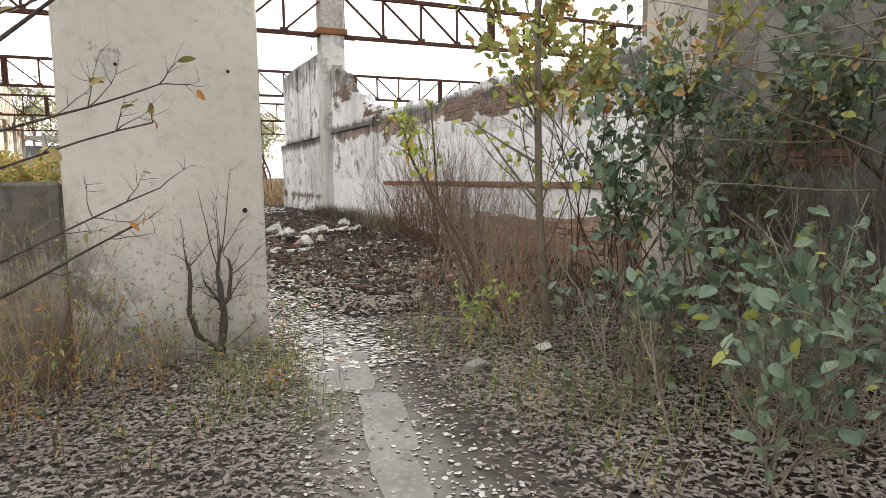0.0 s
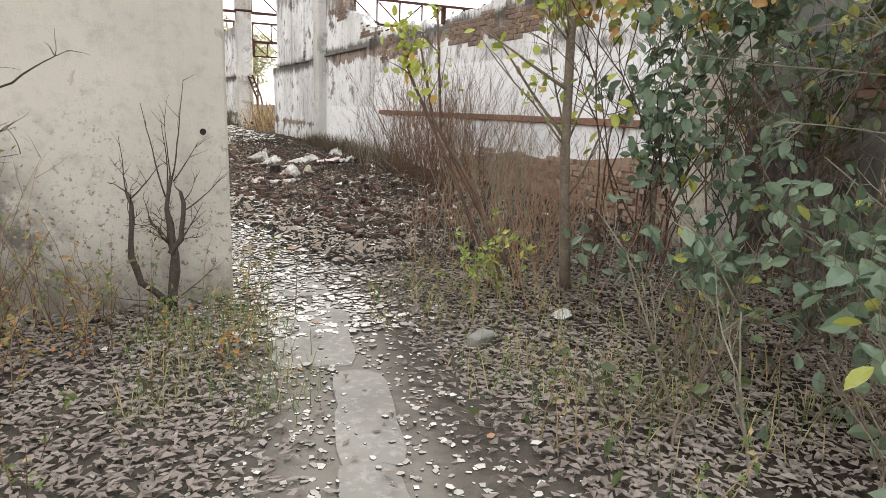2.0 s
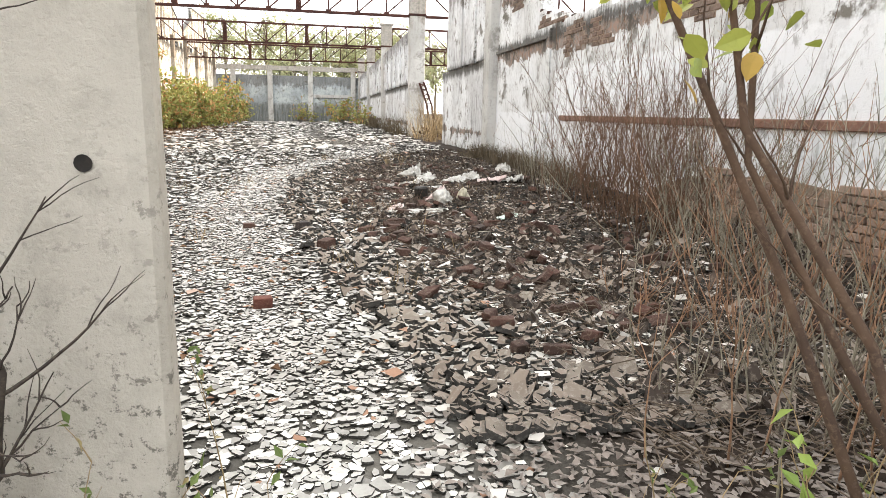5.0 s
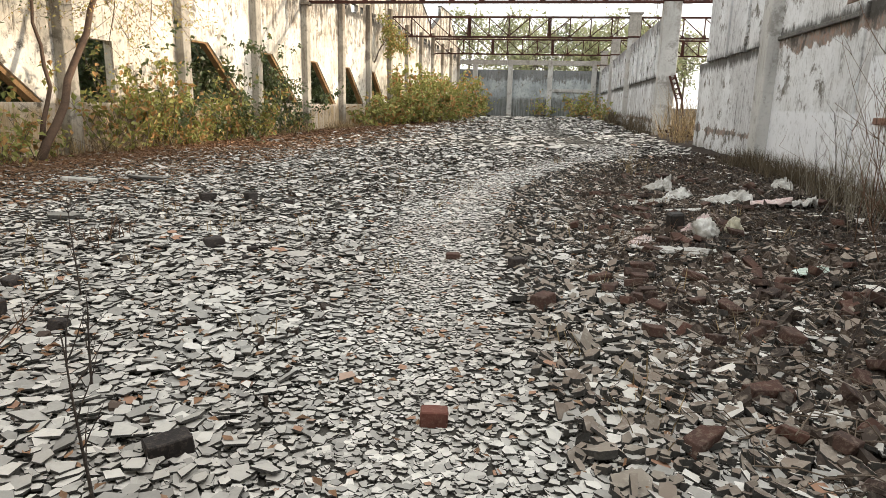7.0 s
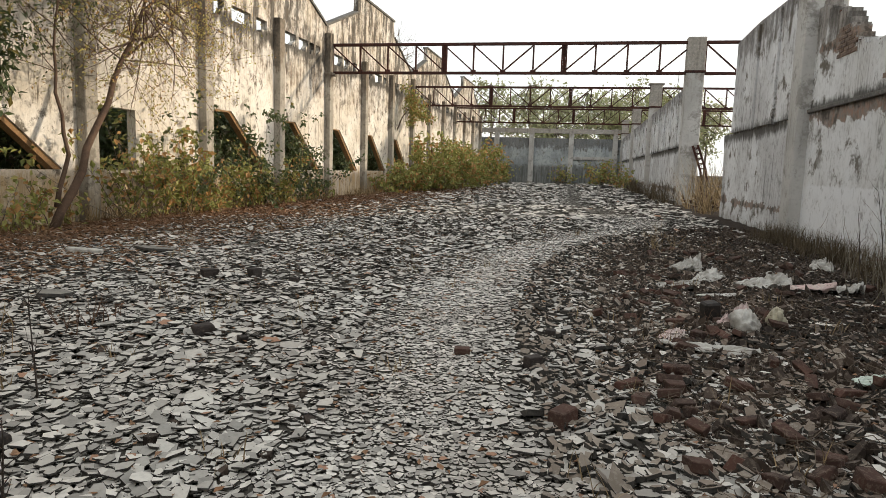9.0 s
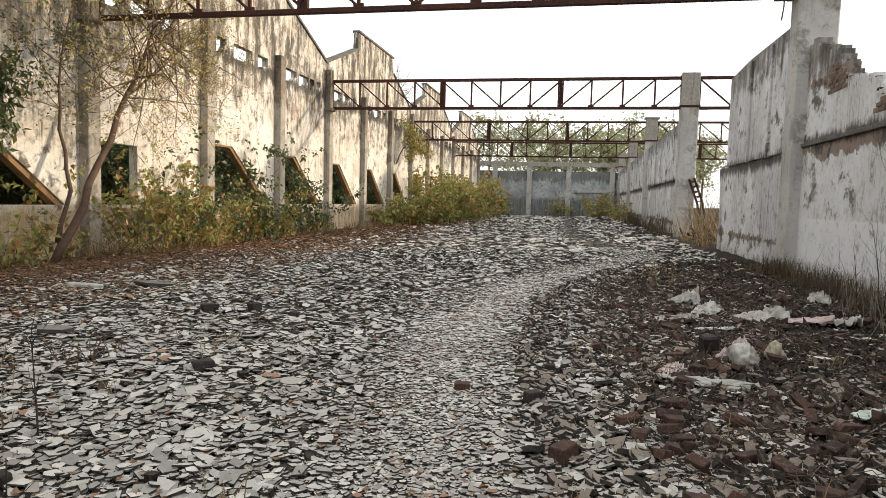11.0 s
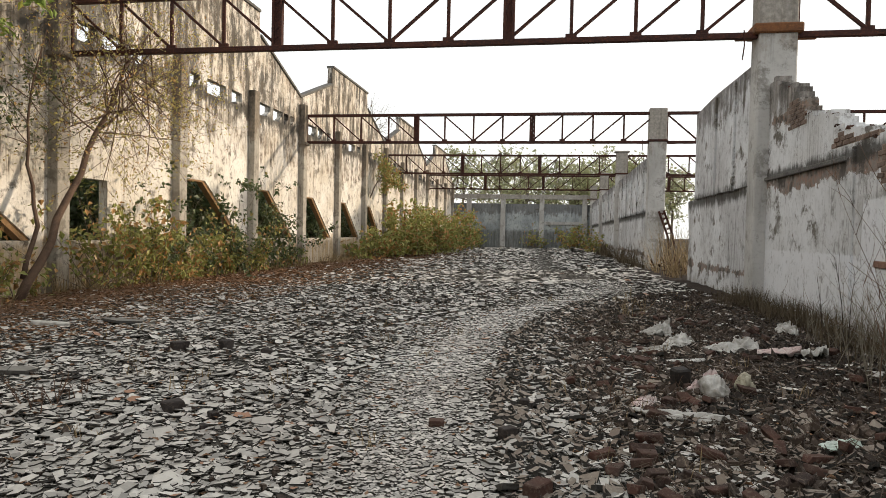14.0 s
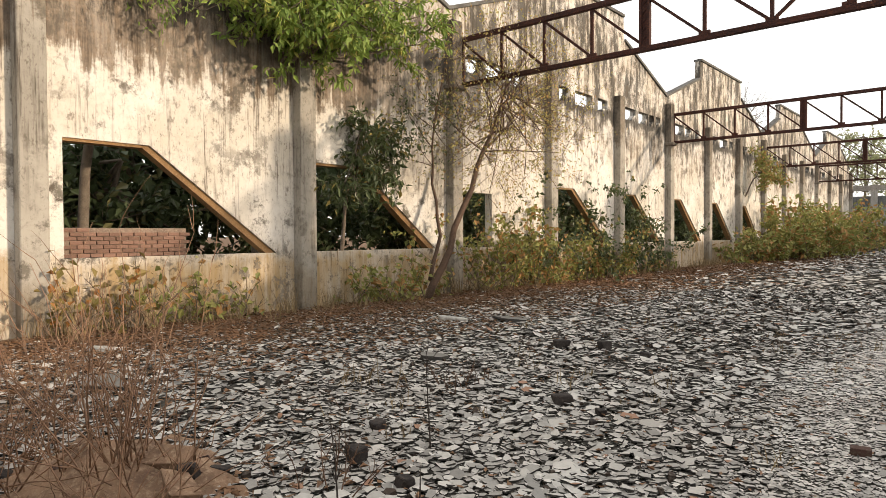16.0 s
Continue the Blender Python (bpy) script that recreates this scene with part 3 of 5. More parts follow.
# dark side faces: shade in the gaps between plates, put into the colour
M_EDGE_SHADE = mat_mottled("flake_edge_shade", (0.055, 0.051, 0.046), (0.032, 0.03, 0.027), (0.1, 0.092, 0.082), 2.0, 30.0, 0.8, 0.003)
M_SLATE = mat_slate("broken_slate", False, 1.16)
M_SLATE_ONE = mat_slate("broken_slate_piece", True)
M_LITTER = mat_mottled("dry_leaf", (0.36, 0.315, 0.275), (0.14, 0.112, 0.095), (0.42, 0.38, 0.345), 1.0, 30.0, 0.85, 0.002, island=True)
M_LITTER_RED = mat_mottled("rust_leaf", (0.30, 0.155, 0.08), (0.17, 0.10, 0.06), (0.36, 0.24, 0.14), 1.0, 30.0, 0.85, 0.002, island=True)
M_CHIP = mat_mottled("brick_chips", (0.12, 0.085, 0.065), (0.02, 0.015, 0.012), (0.32, 0.265, 0.215), 1.0, 25.0, 0.9, 0.004, island=True)
M_CEMENT = mat_mottled("worn_cement", (0.26, 0.245, 0.222), (0.17, 0.16, 0.143), (0.32, 0.305, 0.28), 1.5, 22.0, 0.85, 0.004)
M_DULL = mat_mottled("dull_concrete", (0.2, 0.19, 0.17), (0.13, 0.125, 0.11), (0.27, 0.26, 0.24), 5.0, 40.0, 0.9, 0.008)
M_PLASTIC = mat_mottled("dirty_plastic", (0.52, 0.51, 0.48), (0.26, 0.245, 0.215), (0.2, 0.185, 0.16), 7.0, 8.0, 0.5, 0.004)
M_PLASTIC_Y = mat_mottled("yellowed_plastic", (0.42, 0.39, 0.29), (0.3, 0.28, 0.22), (0.22, 0.2, 0.15), 4.0, 20.0, 0.55, 0.004)
M_STONE = mat_mottled("dark_stone", (0.04, 0.033, 0.03), (0.02, 0.017, 0.016), (0.085, 0.066, 0.055), 4.0, 40.0, 0.9, 0.006)
M_EARTH = mat_mottled("red_earth", (0.32, 0.2, 0.125), (0.14, 0.085, 0.055), (0.42, 0.3, 0.2), 4.0, 22.0, 0.95, 0.02)


def trail(y):
    """Middle of the trodden line."""
    pts = [(-4, 0.1), (2, 0.95), (3, 1.15), (4, 1.28), (5, 1.4), (7, 1.2), (9, 0.7), (13, 0.15), (16.3, 0.12), (19, 0.5), (22.5, 1.6), (25.5, 3.4), (40, 1.0), (90, 0.0)]
    for (a, xa), (b, xb) in zip(pts, pts[1:]):
        if y <= b:
            return xa + (xb - xa) * (y - a) / (b - a)
    return 0.0


def flake(g, x, y, z, s, th, tilt, r):
    """One thin irregular plate; its under side rests on the ground and is left out."""
    n = r.choice((4, 4, 5, 5, 6))
    o, spin = r.uniform(0, 6.3), r.uniform(0, 6.3)
    el = r.uniform(0.55, 1.0)
    tx, ty = r.gauss(0, tilt), r.gauss(0, tilt)
    top, low = [], []
    for k in range(n):
        t = o + 2 * math.pi * (k + r.uniform(-0.28, 0.28)) / n
        u, v = s * math.cos(t) * r.uniform(0.75, 1.1), s * el * math.sin(t) * r.uniform(0.75, 1.1)
        a, b = u * math.cos(spin) - v * math.sin(spin), u * math.sin(spin) + v * math.cos(spin)
        h = a * tx + b * ty
        top.append((x + a, y + b, z + th + h))
        low.append((x + a * 1.03, y + b * 1.03, z + h - 0.004))
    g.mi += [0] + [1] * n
    g.add(top + low, [tuple(range(n))] + [(n + k, n + (k + 1) % n, (k + 1) % n, k) for k in range(n)])


r = random.Random(11)
slates = thing("slate_debris", "broken grey roofing slates strewn thickly over the hall floor", "rubble", kind="stuff")
bed = Geo()


def strew(x0, x1, y0, y1, per, smin, smax, keep):
    for _ in range(int((x1 - x0) * (y1 - y0) * per)):
        x, y = r.uniform(x0, x1), r.uniform(y0, y1)
        k = keep(x, y)
        if r.random() < k:
            near = min(1.0, 0.38 + abs(x - trail(y)) / 1.7)
            s = r.uniform(smin, smax) * (1.7 if r.random() < 0.05 else 1.0) * near
            flake(bed, x, y, gz(x, y) + r.uniform(0.0, 0.045) * near, s * 0.8, r.uniform(0.004, 0.008), 0.15 * near, r)


def on_floor(x, y):
    w = 1.0
    if y < 6.6:
        w *= max(0.0, 1 - abs(x - trail(y)) / (0.75 + 0.35 * max(0, y - 5))) * (0.9 if y > 4.6 else 0.35)
    edge = trail(y) + 1.7 + 0.6 * noise.noise((0, y * 0.7, 3))
    if x > edge:
        w *= max(0.15 if y < 11 else 0.1, 1 - (x - edge) / 1.3)
    if y > 25:
        w = max(w, 0.75)
    rim = -6.6 + 1.2 * noise.noise((0, y * 0.35, 8)) - (2.0 if y < 10 else 0.0)
    if x < rim:
        w *= max(0.12, 1 - (rim - x) / 3.0)
    bare = noise.noise((x * 0.7, y * 0.7, 9))
    return w * (0.5 if bare > 0.42 else 1.0)


strew(-4.5, 5.2, 5.6, 10.5, 380, 0.03, 0.085, on_floor)
strew(-10.8, -4.5, 5.9, 10.5, 150, 0.045, 0.11, on_floor)
strew(-10.8, 5.4, 10.5, 17, 200, 0.04, 0.1, on_floor)
strew(-10.8, 5.4, 17, 28, 80, 0.055, 0.14, on_floor)
strew(-10.8, 5.4, 28, 60, 19, 0.09, 0.26, on_floor)
strew(-10.8, 5.4, 60, 89, 6, 0.2, 0.45, on_floor)
strew(0.2, 2.8, 1.0, 5.6, 170, 0.02, 0.055, on_floor)
walked = Geo()
for _ in range(19000):                     # trodden small chips along the walked line
    y = r.uniform(4.6, 30)
    x = trail(y) + r.gauss(0, 0.45)
    flake(walked, x, y, gz(x, y) + r.uniform(0, 0.012), r.uniform(0.018, 0.045) * (1 if y < 12 else 1.5), r.uniform(0.004, 0.008), 0.05, r)
for _ in range(44000):
    x, y = r.uniform(-4.8, 2.6), 5.9 + 8 * r.random() ** 1.3
    if r.random() < on_floor(x, y):
        flake(bed, x, y, gz(x, y) + r.uniform(0, 0.02), r.uniform(0.01, 0.03), r.uniform(0.003, 0.007), 0.2, r)
for _ in range(2400):
    y = r.uniform(0.5, 5.4)
    x = trail(y) + r.gauss(0, 0.42)
    flake(bed, x, y, gz(x, y), r.uniform(0.006, 0.024), r.uniform(0.003, 0.008), 0.1, r)
tagged(part("trodden_chips", walked, (mat_slate("dusty_chips", False, 1.32), M_EDGE_SHADE), slates), kind="stuff")
tagged(part("slate_bed", bed, (M_SLATE, M_EDGE_SHADE), slates), kind="stuff")
shapes = []
for k in range(14):
    q = Geo()
    flake(q, 0, 0, 0, r.uniform(0.045, 0.09), r.uniform(0.006, 0.01), 0.05, r)
    shapes.append(q.mesh("slate", (M_SLATE_ONE, M_EDGE_SHADE)))
for k in range(290):
    x, y = r.uniform(-3.4, 1.9), r.uniform(6.9, 12.5)
    if abs(x - trail(y)) < 0.5:
        continue
    o = part("slate", r.choice(shapes), None, slates)
    o.matrix_basis = pose(x, y, gz(x, y) + r.uniform(0.02, 0.05), r.gauss(0, 9), r.gauss(0, 9), r.uniform(0, 360))

# leaf litter
litter, rusty = Geo(), Geo()


def dry_leaf(g, x, y, z, s, r):
    a, c, s2 = r.uniform(0, 6.3), r.uniform(-0.7, 1.3), s * r.uniform(0.35, 0.6)
    tip = r.uniform(-0.3, 0.5)
    ca, sa = math.cos(a), math.sin(a)
    loc = [(-s, 0, 0), (-0.1 * s, s2, c * s2), (s, 0, tip * s * 0.6), (-0.1 * s, -s2, c * s2 * 0.8), (0, 0, -0.05 * s)]
    g.add([(x + u * ca - v * sa, y + u * sa + v * ca, z + w) for u, v, w in loc], [(0, 4, 1), (1, 4, 2), (2, 4, 3), (3, 4, 0)])


for _ in range(95000):
    x, y = r.uniform(-4.0, 5.5), r.uniform(-1.0, 7.2)
    if r.random() > min(1.0, max(0.03, (abs(x - trail(y) - 0.1) - 0.28) / 0.5)) or (y > 5.6 and (x < 1.6 or r.random() < (y - 5.6) / 1.7)):
        continue
    dry_leaf(litter, x, y, gz(x, y) + r.uniform(0.004, 0.045), r.uniform(0.013, 0.036), r)
for _ in range(34000):
    x, y = -11.3 + abs(r.gauss(0, 2.9)), 6 + 56 * r.random() ** 1.6
    dry_leaf(rusty, x, y, gz(x, y) + r.uniform(0.015, 0.06), r.uniform(0.03, 0.06) * (1 if y < 25 else 1.7), r)
for _ in range(7000):
    x, y = r.uniform(-8.5, -1.2), 6.4 + abs(r.gauss(0, 1.5))
    if r.random() < max(0.12, 1 - (y - 6.4) / 3.2):
        dry_leaf(rusty, x, y, gz(x, y) + r.uniform(0.03, 0.07), r.uniform(0.025, 0.05), r)
for _ in range(9000):
    x, y = -10.8 + 5.5 * r.random() ** 1.4, r.uniform(9, 27)
    dry_leaf(rusty, x, y, gz(x, y) + r.uniform(0.035, 0.065), r.uniform(0.03, 0.06), r)
for _ in range(2600):
    x, y = r.gauss(-0.5, 3.2), r.uniform(7, 24)
    if -10 < x < 5.5:
        dry_leaf(rusty, x, y, gz(x, y) + 0.04, r.uniform(0.02, 0.04), r)
for _ in range(9000):                      # leaves blown in over the rubble
    x, y = r.uniform(2.0, 6.0), 6.4 + 14 * r.random() ** 1.3
    if x > trail(y) + 1.4:
        dry_leaf(litter, x, y, gz(x, y) + r.uniform(0.01, 0.05), r.uniform(0.012, 0.035), r)
thing("leaf_litter", "grey-brown dry fallen leaves covering the ground outside the hall", "leaves", litter, M_LITTER, kind="stuff")
thing("leaf_litter", "rust-brown fallen leaves along the sunlit wall", "leaves", rusty, M_LITTER_RED, kind="stuff")

# cement slabs of the old path
for x0, y0, x1, y1, a in ((1.1, 4.12, 1.56, 5.14, -14), (1.15, 3.05, 1.43, 3.98, -14), (1.3, 5.5, 1.72, 6.1, -10), (0.98, 2.5, 1.22, 3.1, -10)):
    n = 30
    cx, cy = (x0 + x1) / 2, (y0 + y1) / 2
    out = []
    for k in range(n):
        t = 2 * math.pi * k / n
        f = min(1 / max(abs(math.cos(t)), abs(math.sin(t))), 1.28) * (1 + 0.16 * noise.noise((math.cos(t) * 2, math.sin(t) * 2, cx * 9)) + r.uniform(-0.03, 0.03))
        out.append(((x1 - x0) / 2 * math.cos(t) * f, (y1 - y0) / 2 * math.sin(t) * f))
    q = Geo().add([(u, v, 0.02 + 0.006 * noise.noise((u * 5, v * 5, 2))) for u, v in out] + [(u * 1.03, v * 1.03, -0.06) for u, v in out] + [(0, 0, 0.022)], [(k, (k + 1) % n, 2 * n) for k in range(n)] + [(n + k, n + (k + 1) % n, (k + 1) % n, k) for k in range(n)])
    o = thing("paving_slab", "worn pale cement slab broken off at its edges", "slab", q, M_CEMENT, "slabs of the old path")
    o.matrix_basis = pose(cx, cy, max(gz(cx + dx * (x1 - x0) / 2, cy + dy * (y1 - y0) / 2) for dx in (-0.8, 0, 0.8) for dy in (-0.8, 0, 0.8)) - 0.014, 0, 0, a)


def stone(r, sx, sy, sz, rough=0.16):
    """A broken brick: a box with knocked-off corners."""
    q = Geo()
    v = []
    for a in (-1, 1):
        for b in (-1, 1):
            for c in (-1, 1):
                v.append([a * sx / 2 * r.uniform(1 - rough * 2, 1), b * sy / 2 * r.uniform(1 - rough * 2, 1), c * sz / 2 * r.uniform(1 - rough, 1)])
    bm = bmesh.new()
    vs = [bm.verts.new(p) for p in v]
    bmesh.ops.convex_hull(bm, input=vs)
    bmesh.ops.bevel(bm, geom=bm.edges[:] + bm.verts[:], offset=min(sx, sy, sz) * 0.06, segments=1, affect="EDGES")
    q.add([p.co for p in bm.verts], [])
    bm.verts.index_update()
    q.f.extend(tuple(p.index for p in f.verts) for f in bm.faces)
    bm.free()
    return q


rubble = thing("brick_rubble", "heap of broken dark red bricks and plaster along the shaded wall", "rubble", kind="stuff")
kinds = [stone(r, r.choice((0.11, 0.16, 0.23, 0.23)), r.uniform(0.09, 0.13), r.uniform(0.05, 0.08), 0.26).mesh("brick", M_RUBBLE) for _ in range(16)]
for x, y, a in ((2.15, 10.88, 12), (2.16, 10.56, 5), (2.95, 11.56, 80), (1.85, 10.9, 30), (2.0, 10.29, 55), (3.27, 11.01, 20), (3.0, 10.47, 48), (2.58, 10.94, -10), (1.91, 10.63, 70), (2.82, 13.03, 90),
                (2.08, 10.39, 0), (2.23, 11.33, -8), (2.11, 9.69, 5), (2.13, 8.38, 40), (2.5, 8.86, 15), (2.44, 7.81, 60), (2.49, 7.63, -20), (2.5, 8.46, -35), (2.45, 7.16, 10), (2.66, 7.11, -25), (2.91, 7.27, 50), (4.4, 9.85, 0), (3.81, 9.35, 30)):
    part("brick", kinds[int(x * 97 + y * 31) % 16], None, rubble).matrix_basis = pose(x, y, gz(x, y) + 0.07, r.gauss(0, 8), r.gauss(0, 8), a)
for k in range(150):
    y = 7.2 + 12.0 * r.random() ** 1.5
    x = trail(y) + 1.5 + abs(r.gauss(0.9, 1.0))
    if noise.noise((x * 0.9, y * 0.9, 15)) < -0.12:
        x += 0.5
    if x > 5.7 or x < trail(y) + 0.75:
        continue
    part("brick", r.choice(kinds), None, rubble).matrix_basis = pose(x, y, gz(x, y) + r.uniform(0.03, 0.09), r.gauss(0, 18), r.gauss(0, 18), r.uniform(0, 360))
chips = Geo()
for _ in range(30000):
    y = 6.3 + 18 * r.random() ** 1.35
    x = trail(y) + 1.6 + abs(r.gauss(1.0, 1.6))
    if x < 6.0:
        s = r.uniform(0.01, 0.032) if r.random() < 0.88 else r.uniform(0.03, 0.06)
        flake(chips, x, y, gz(x, y) - 0.004 + 0.03 * r.random() ** 2, s, s * r.uniform(0.3, 1.2), 0.55, r)
for _ in range(1500):
    x, y = r.uniform(-9, 1.2), r.uniform(6.5, 26)
    if abs(x - trail(y)) > 0.6:
        flake(chips, x, y, gz(x, y), r.uniform(0.015, 0.05), r.uniform(0.02, 0.06), 0.3, r)
bits = Geo()
for _ in range(8500):
    y = 6.3 + 16 * r.random() ** 1.6
    x = trail(y) + 0.7 + abs(r.gauss(1.0, 1.5))
    if x < 5.9:
        flake(bits, x, y, gz(x, y) + 0.03, r.uniform(0.01, 0.05) * (1 + (r.random() < 0.06)), r.uniform(0.008, 0.035), 0.35, r)
tagged(part("plaster_bits", bits, (mat_mottled("plaster_crumbs", (0.36, 0.315, 0.26), (0.13, 0.1, 0.08), (0.45, 0.41, 0.35), 1.0, 30.0, 0.95, 0.004, island=True), M_EDGE_SHADE), rubble), kind="stuff")
sticks = Geo()
for _ in range(2600):
    y = 5.9 + 14 * r.random() ** 1.5
    x = trail(y) + 1.4 + abs(r.gauss(1.2, 1.2))
    if x < 5.8:
        t, L = r.uniform(0, 6.3), r.uniform(0.08, 0.4)
        sticks.tube([(x, y, gz(x, y) + 0.04), (x + L / 2 * math.cos(t), y + L / 2 * math.sin(t), gz(x, y) + r.uniform(0.04, 0.12)), (x + L * math.cos(t + 0.2), y + L * math.sin(t + 0.2), gz(x, y) + r.uniform(0.03, 0.12))], r.uniform(0.0012, 0.0036), 4)
thing("fallen_twigs", "dry fallen twigs and straws scattered over the rubble", "twigs", sticks, mat_mottled("dead_twig", (0.16, 0.12, 0.085), (0.08, 0.06, 0.045), (0.24, 0.19, 0.14), 3.0, 40.0, 0.9, 0.002, island=True), kind="stuff")
tagged(part("brick_chips", chips, (M_CHIP, M_CHIP), rubble), kind="stuff")

# single bricks and stones lying in the open
for x, y, sx, sy, sz, a, m in ((0.98, 8.42, 0.135, 0.09, 0.085, 8, M_BRICK_RED), (1.16, 11.34, 0.14, 0.1, 0.11, 40, M_STONE), (1.42, 10.22, 0.2, 0.12, 0.13, 60, M_RUBBLE), (0.36, 7.42, 0.16, 0.1, 0.1, 20, M_STONE), (-0.05, 7.95, 0.2, 0.12, 0.09, 50, M_STONE),
                               (0.55, 11.6, 0.14, 0.1, 0.07, 10, M_RUBBLE), (1.25, 12.3, 0.1, 0.1, 0.1, 0, M_STONE)):
    o = thing("loose_brick", "broken dark brick lying on the slates" if m is not M_BRICK_RED else "half red brick standing on the trodden slates", "brick", stone(r, sx, sy, sz, 0.08), m, "loose bricks")
    o.matrix_basis = pose(x, y, gz(x, y) + sz / 2, 0, 0, a)
for x, y, s in ((-1.37, 11.43, 0.17), (-1.85, 11.58, 0.26), (-1.28, 11.1, 0.13), (-1.75, 10.7, 0.15), (-2.6, 9.9, 0.22), (-2.2, 9.3, 0.3), (-1.55, 9.15, 0.2), (-3.4, 14.2, 0.32), (-2.2, 14.3, 0.2), (-2.9, 14.5, 0.3)):
    o = thing("loose_stone", "dark rough stone lump lying among broken slates", "stone", stone(r, s * 0.85, s * 0.6, s * 0.5, 0.3), M_STONE, "loose stones")
    o.matrix_basis = pose(x, y, gz(x, y) + s * 0.22, 0, 0, r.uniform(0, 360))
for x, y, sx, sy in ((-5.85, 16.5, 0.75, 0.3), (-6.2, 9.25, 0.8, 0.4), (-4.4, 12.6, 0.5, 0.25)):
    q = Geo()
    flake(q, 0, 0, 0, 0.5, 0.035, 0.02, r)
    q.v = [(a * sx * 1.3, b * sy * 2, c) for a, b, c in q.v]
    thing("stone_slab", "large flat grey slate slab lying on the debris", "slab", q, (M_DULL, M_EDGE_SHADE), "large slabs", at=(x, y, gz(x, y) + 0.05))
for x, y, L, a in ((-6.8, 15.9, 0.6, 15), (-8.7, 10.2, 0.55, 35)):
    q = Geo().box(-L / 2, -0.06, 0, L / 2, 0.06, 0.08, 0.03)
    o = thing("plaster_lump", "pale broken piece of plaster moulding", "rubble", q, M_PLASTIC, "plaster pieces")
    o.matrix_basis = pose(x, y, gz(x, y) + 0.02, 4, 3, a)
o = thing("concrete_block", "grey weathered concrete block half sunk in dry leaves", "block", stone(r, 0.2, 0.14, 0.13, 0.3), M_DULL)
o.matrix_basis = pose(2.2, 4.1, gz(2.2, 4.1) + 0.035, 14, -9, 30)


def bag(x, y, sx, sy, sz, seed, m, label):
    """Crumpled plastic: a flattened shell with sharp folds."""
    nu, nv = 40, 22
    q = Geo()
    v = []
    for j in range(nv + 1):
        ph = math.pi * j / nv
        for i in range(nu):
            th = 2 * math.pi * i / nu
            p = Vector((math.sin(ph) * math.cos(th), math.sin(ph) * math.sin(th), math.cos(ph)))
            k = 1.1 + 0.3 * noise.noise(p * 1.2 + Vector((seed, 0, 0))) - 0.55 * abs(noise.noise(p * 1.9 + Vector((0, seed, 0)))) - 0.22 * abs(noise.noise(p * 6 + Vector((0, 0, seed))))
            v.append((p.x * sx * k, p.y * sy * k, max(-0.02, p.z * sz * k + sz * 0.35)))
    q.add(v, [(j * nu + i, (j + 1) * nu + i, (j + 1) * nu + (i + 1) % nu, j * nu + (i + 1) % nu) for j in range(nv) for i in range(nu)])
    o = thing("plastic_bag", label, "plastic bag", q, m, "scattered plastic bags", smooth=True)
    o.matrix_basis = pose(x, y, gz(x, y) + 0.02, 0, 0, seed * 77)


def sheet(x, y, sx, sy, h, turn, seed, m, label):
    """A crumpled sheet of thin plastic: long sharp folds, a torn outline, one edge lifted."""
    nu, nv = 30, 22
    q, up, low = Geo(), [], []
    for j in range(nv + 1):
        for i in range(nu + 1):
            u, v = 2 * i / nu - 1, 2 * j / nv - 1
            e = 1 + 0.3 * noise.noise((u * 1.6 + seed, v * 1.6, 3)) + 0.08 * noise.noise((u * 6, v * 6 + seed, 1))
            fold = 1 - abs(noise.noise((u * 1.7 + v * 0.8, v * 2.3 - u * 0.5, seed))) * 2.2
            fold = 0.72 * fold + 0.2 * (1 - 2 * abs(noise.noise((u * 2.9, v * 3.3, seed + 5)))) + 0.03 * noise.noise((u * 8, v * 8, seed))
            z = 0.62 * h * max(0.04, fold) * (0.6 + 0.4 * u) * (1.15 - 0.5 * v * v)
            a, b = u * sx * e * (1 - 0.18 * v * v), v * sy * e * (1 - 0.25 * u * u)
            up.append((a, b, z + 0.005))
            low.append((a, b, z))
    n, w = len(up), nu + 1
    f = [(j * w + i, j * w + i + 1, (j + 1) * w + i + 1, (j + 1) * w + i) for j in range(nv) for i in range(nu)]
    rim = [*range(nu), *(k * w + nu for k in range(nv)), *(nv * w + k for k in range(nu, 0, -1)), *(k * w for k in range(nv, 0, -1))]
    q.add(up + low, f + [tuple(n + k for k in c[::-1]) for c in f] + [(a, n + a, n + b, b) for a, b in zip(rim, rim[1:] + rim[:1])])
    o = thing("plastic_sheet", label, "plastic sheet", q, m, "scattered plastic sheets", smooth=True)
    o.matrix_basis = pose(x, y, gz(x, y) + 0.03, 0, 0, turn)


M_PINK = mat_mottled("faded_pink_print", (0.5, 0.36, 0.34), (0.56, 0.5, 0.47), (0.3, 0.2, 0.18), 6.0, 22.0, 0.5, 0.006)
M_MINT = mat_mottled("pale_green_plastic", (0.42, 0.52, 0.45), (0.55, 0.6, 0.55), (0.25, 0.28, 0.24), 6.0, 22.0, 0.45, 0.006)
bag(3.04, 12.85, 0.17, 0.13, 0.17, 1.3, M_PLASTIC, "crumpled white plastic sack standing in rubble")
bag(3.4, 13.15, 0.09, 0.08, 0.15, 2.1, M_PLASTIC_Y, "yellowed crumpled plastic bag beside a sack")
sheet(2.95, 13.0, 0.15, 0.10, 0.40, 30, 2.2, M_PINK, "faded pink printed plastic over the white sack")
sheet(2.56, 12.0, 0.37, 0.13, 0.16, -28, 3.7, M_PLASTIC, "long dirty white plastic sheet lying on rubble")
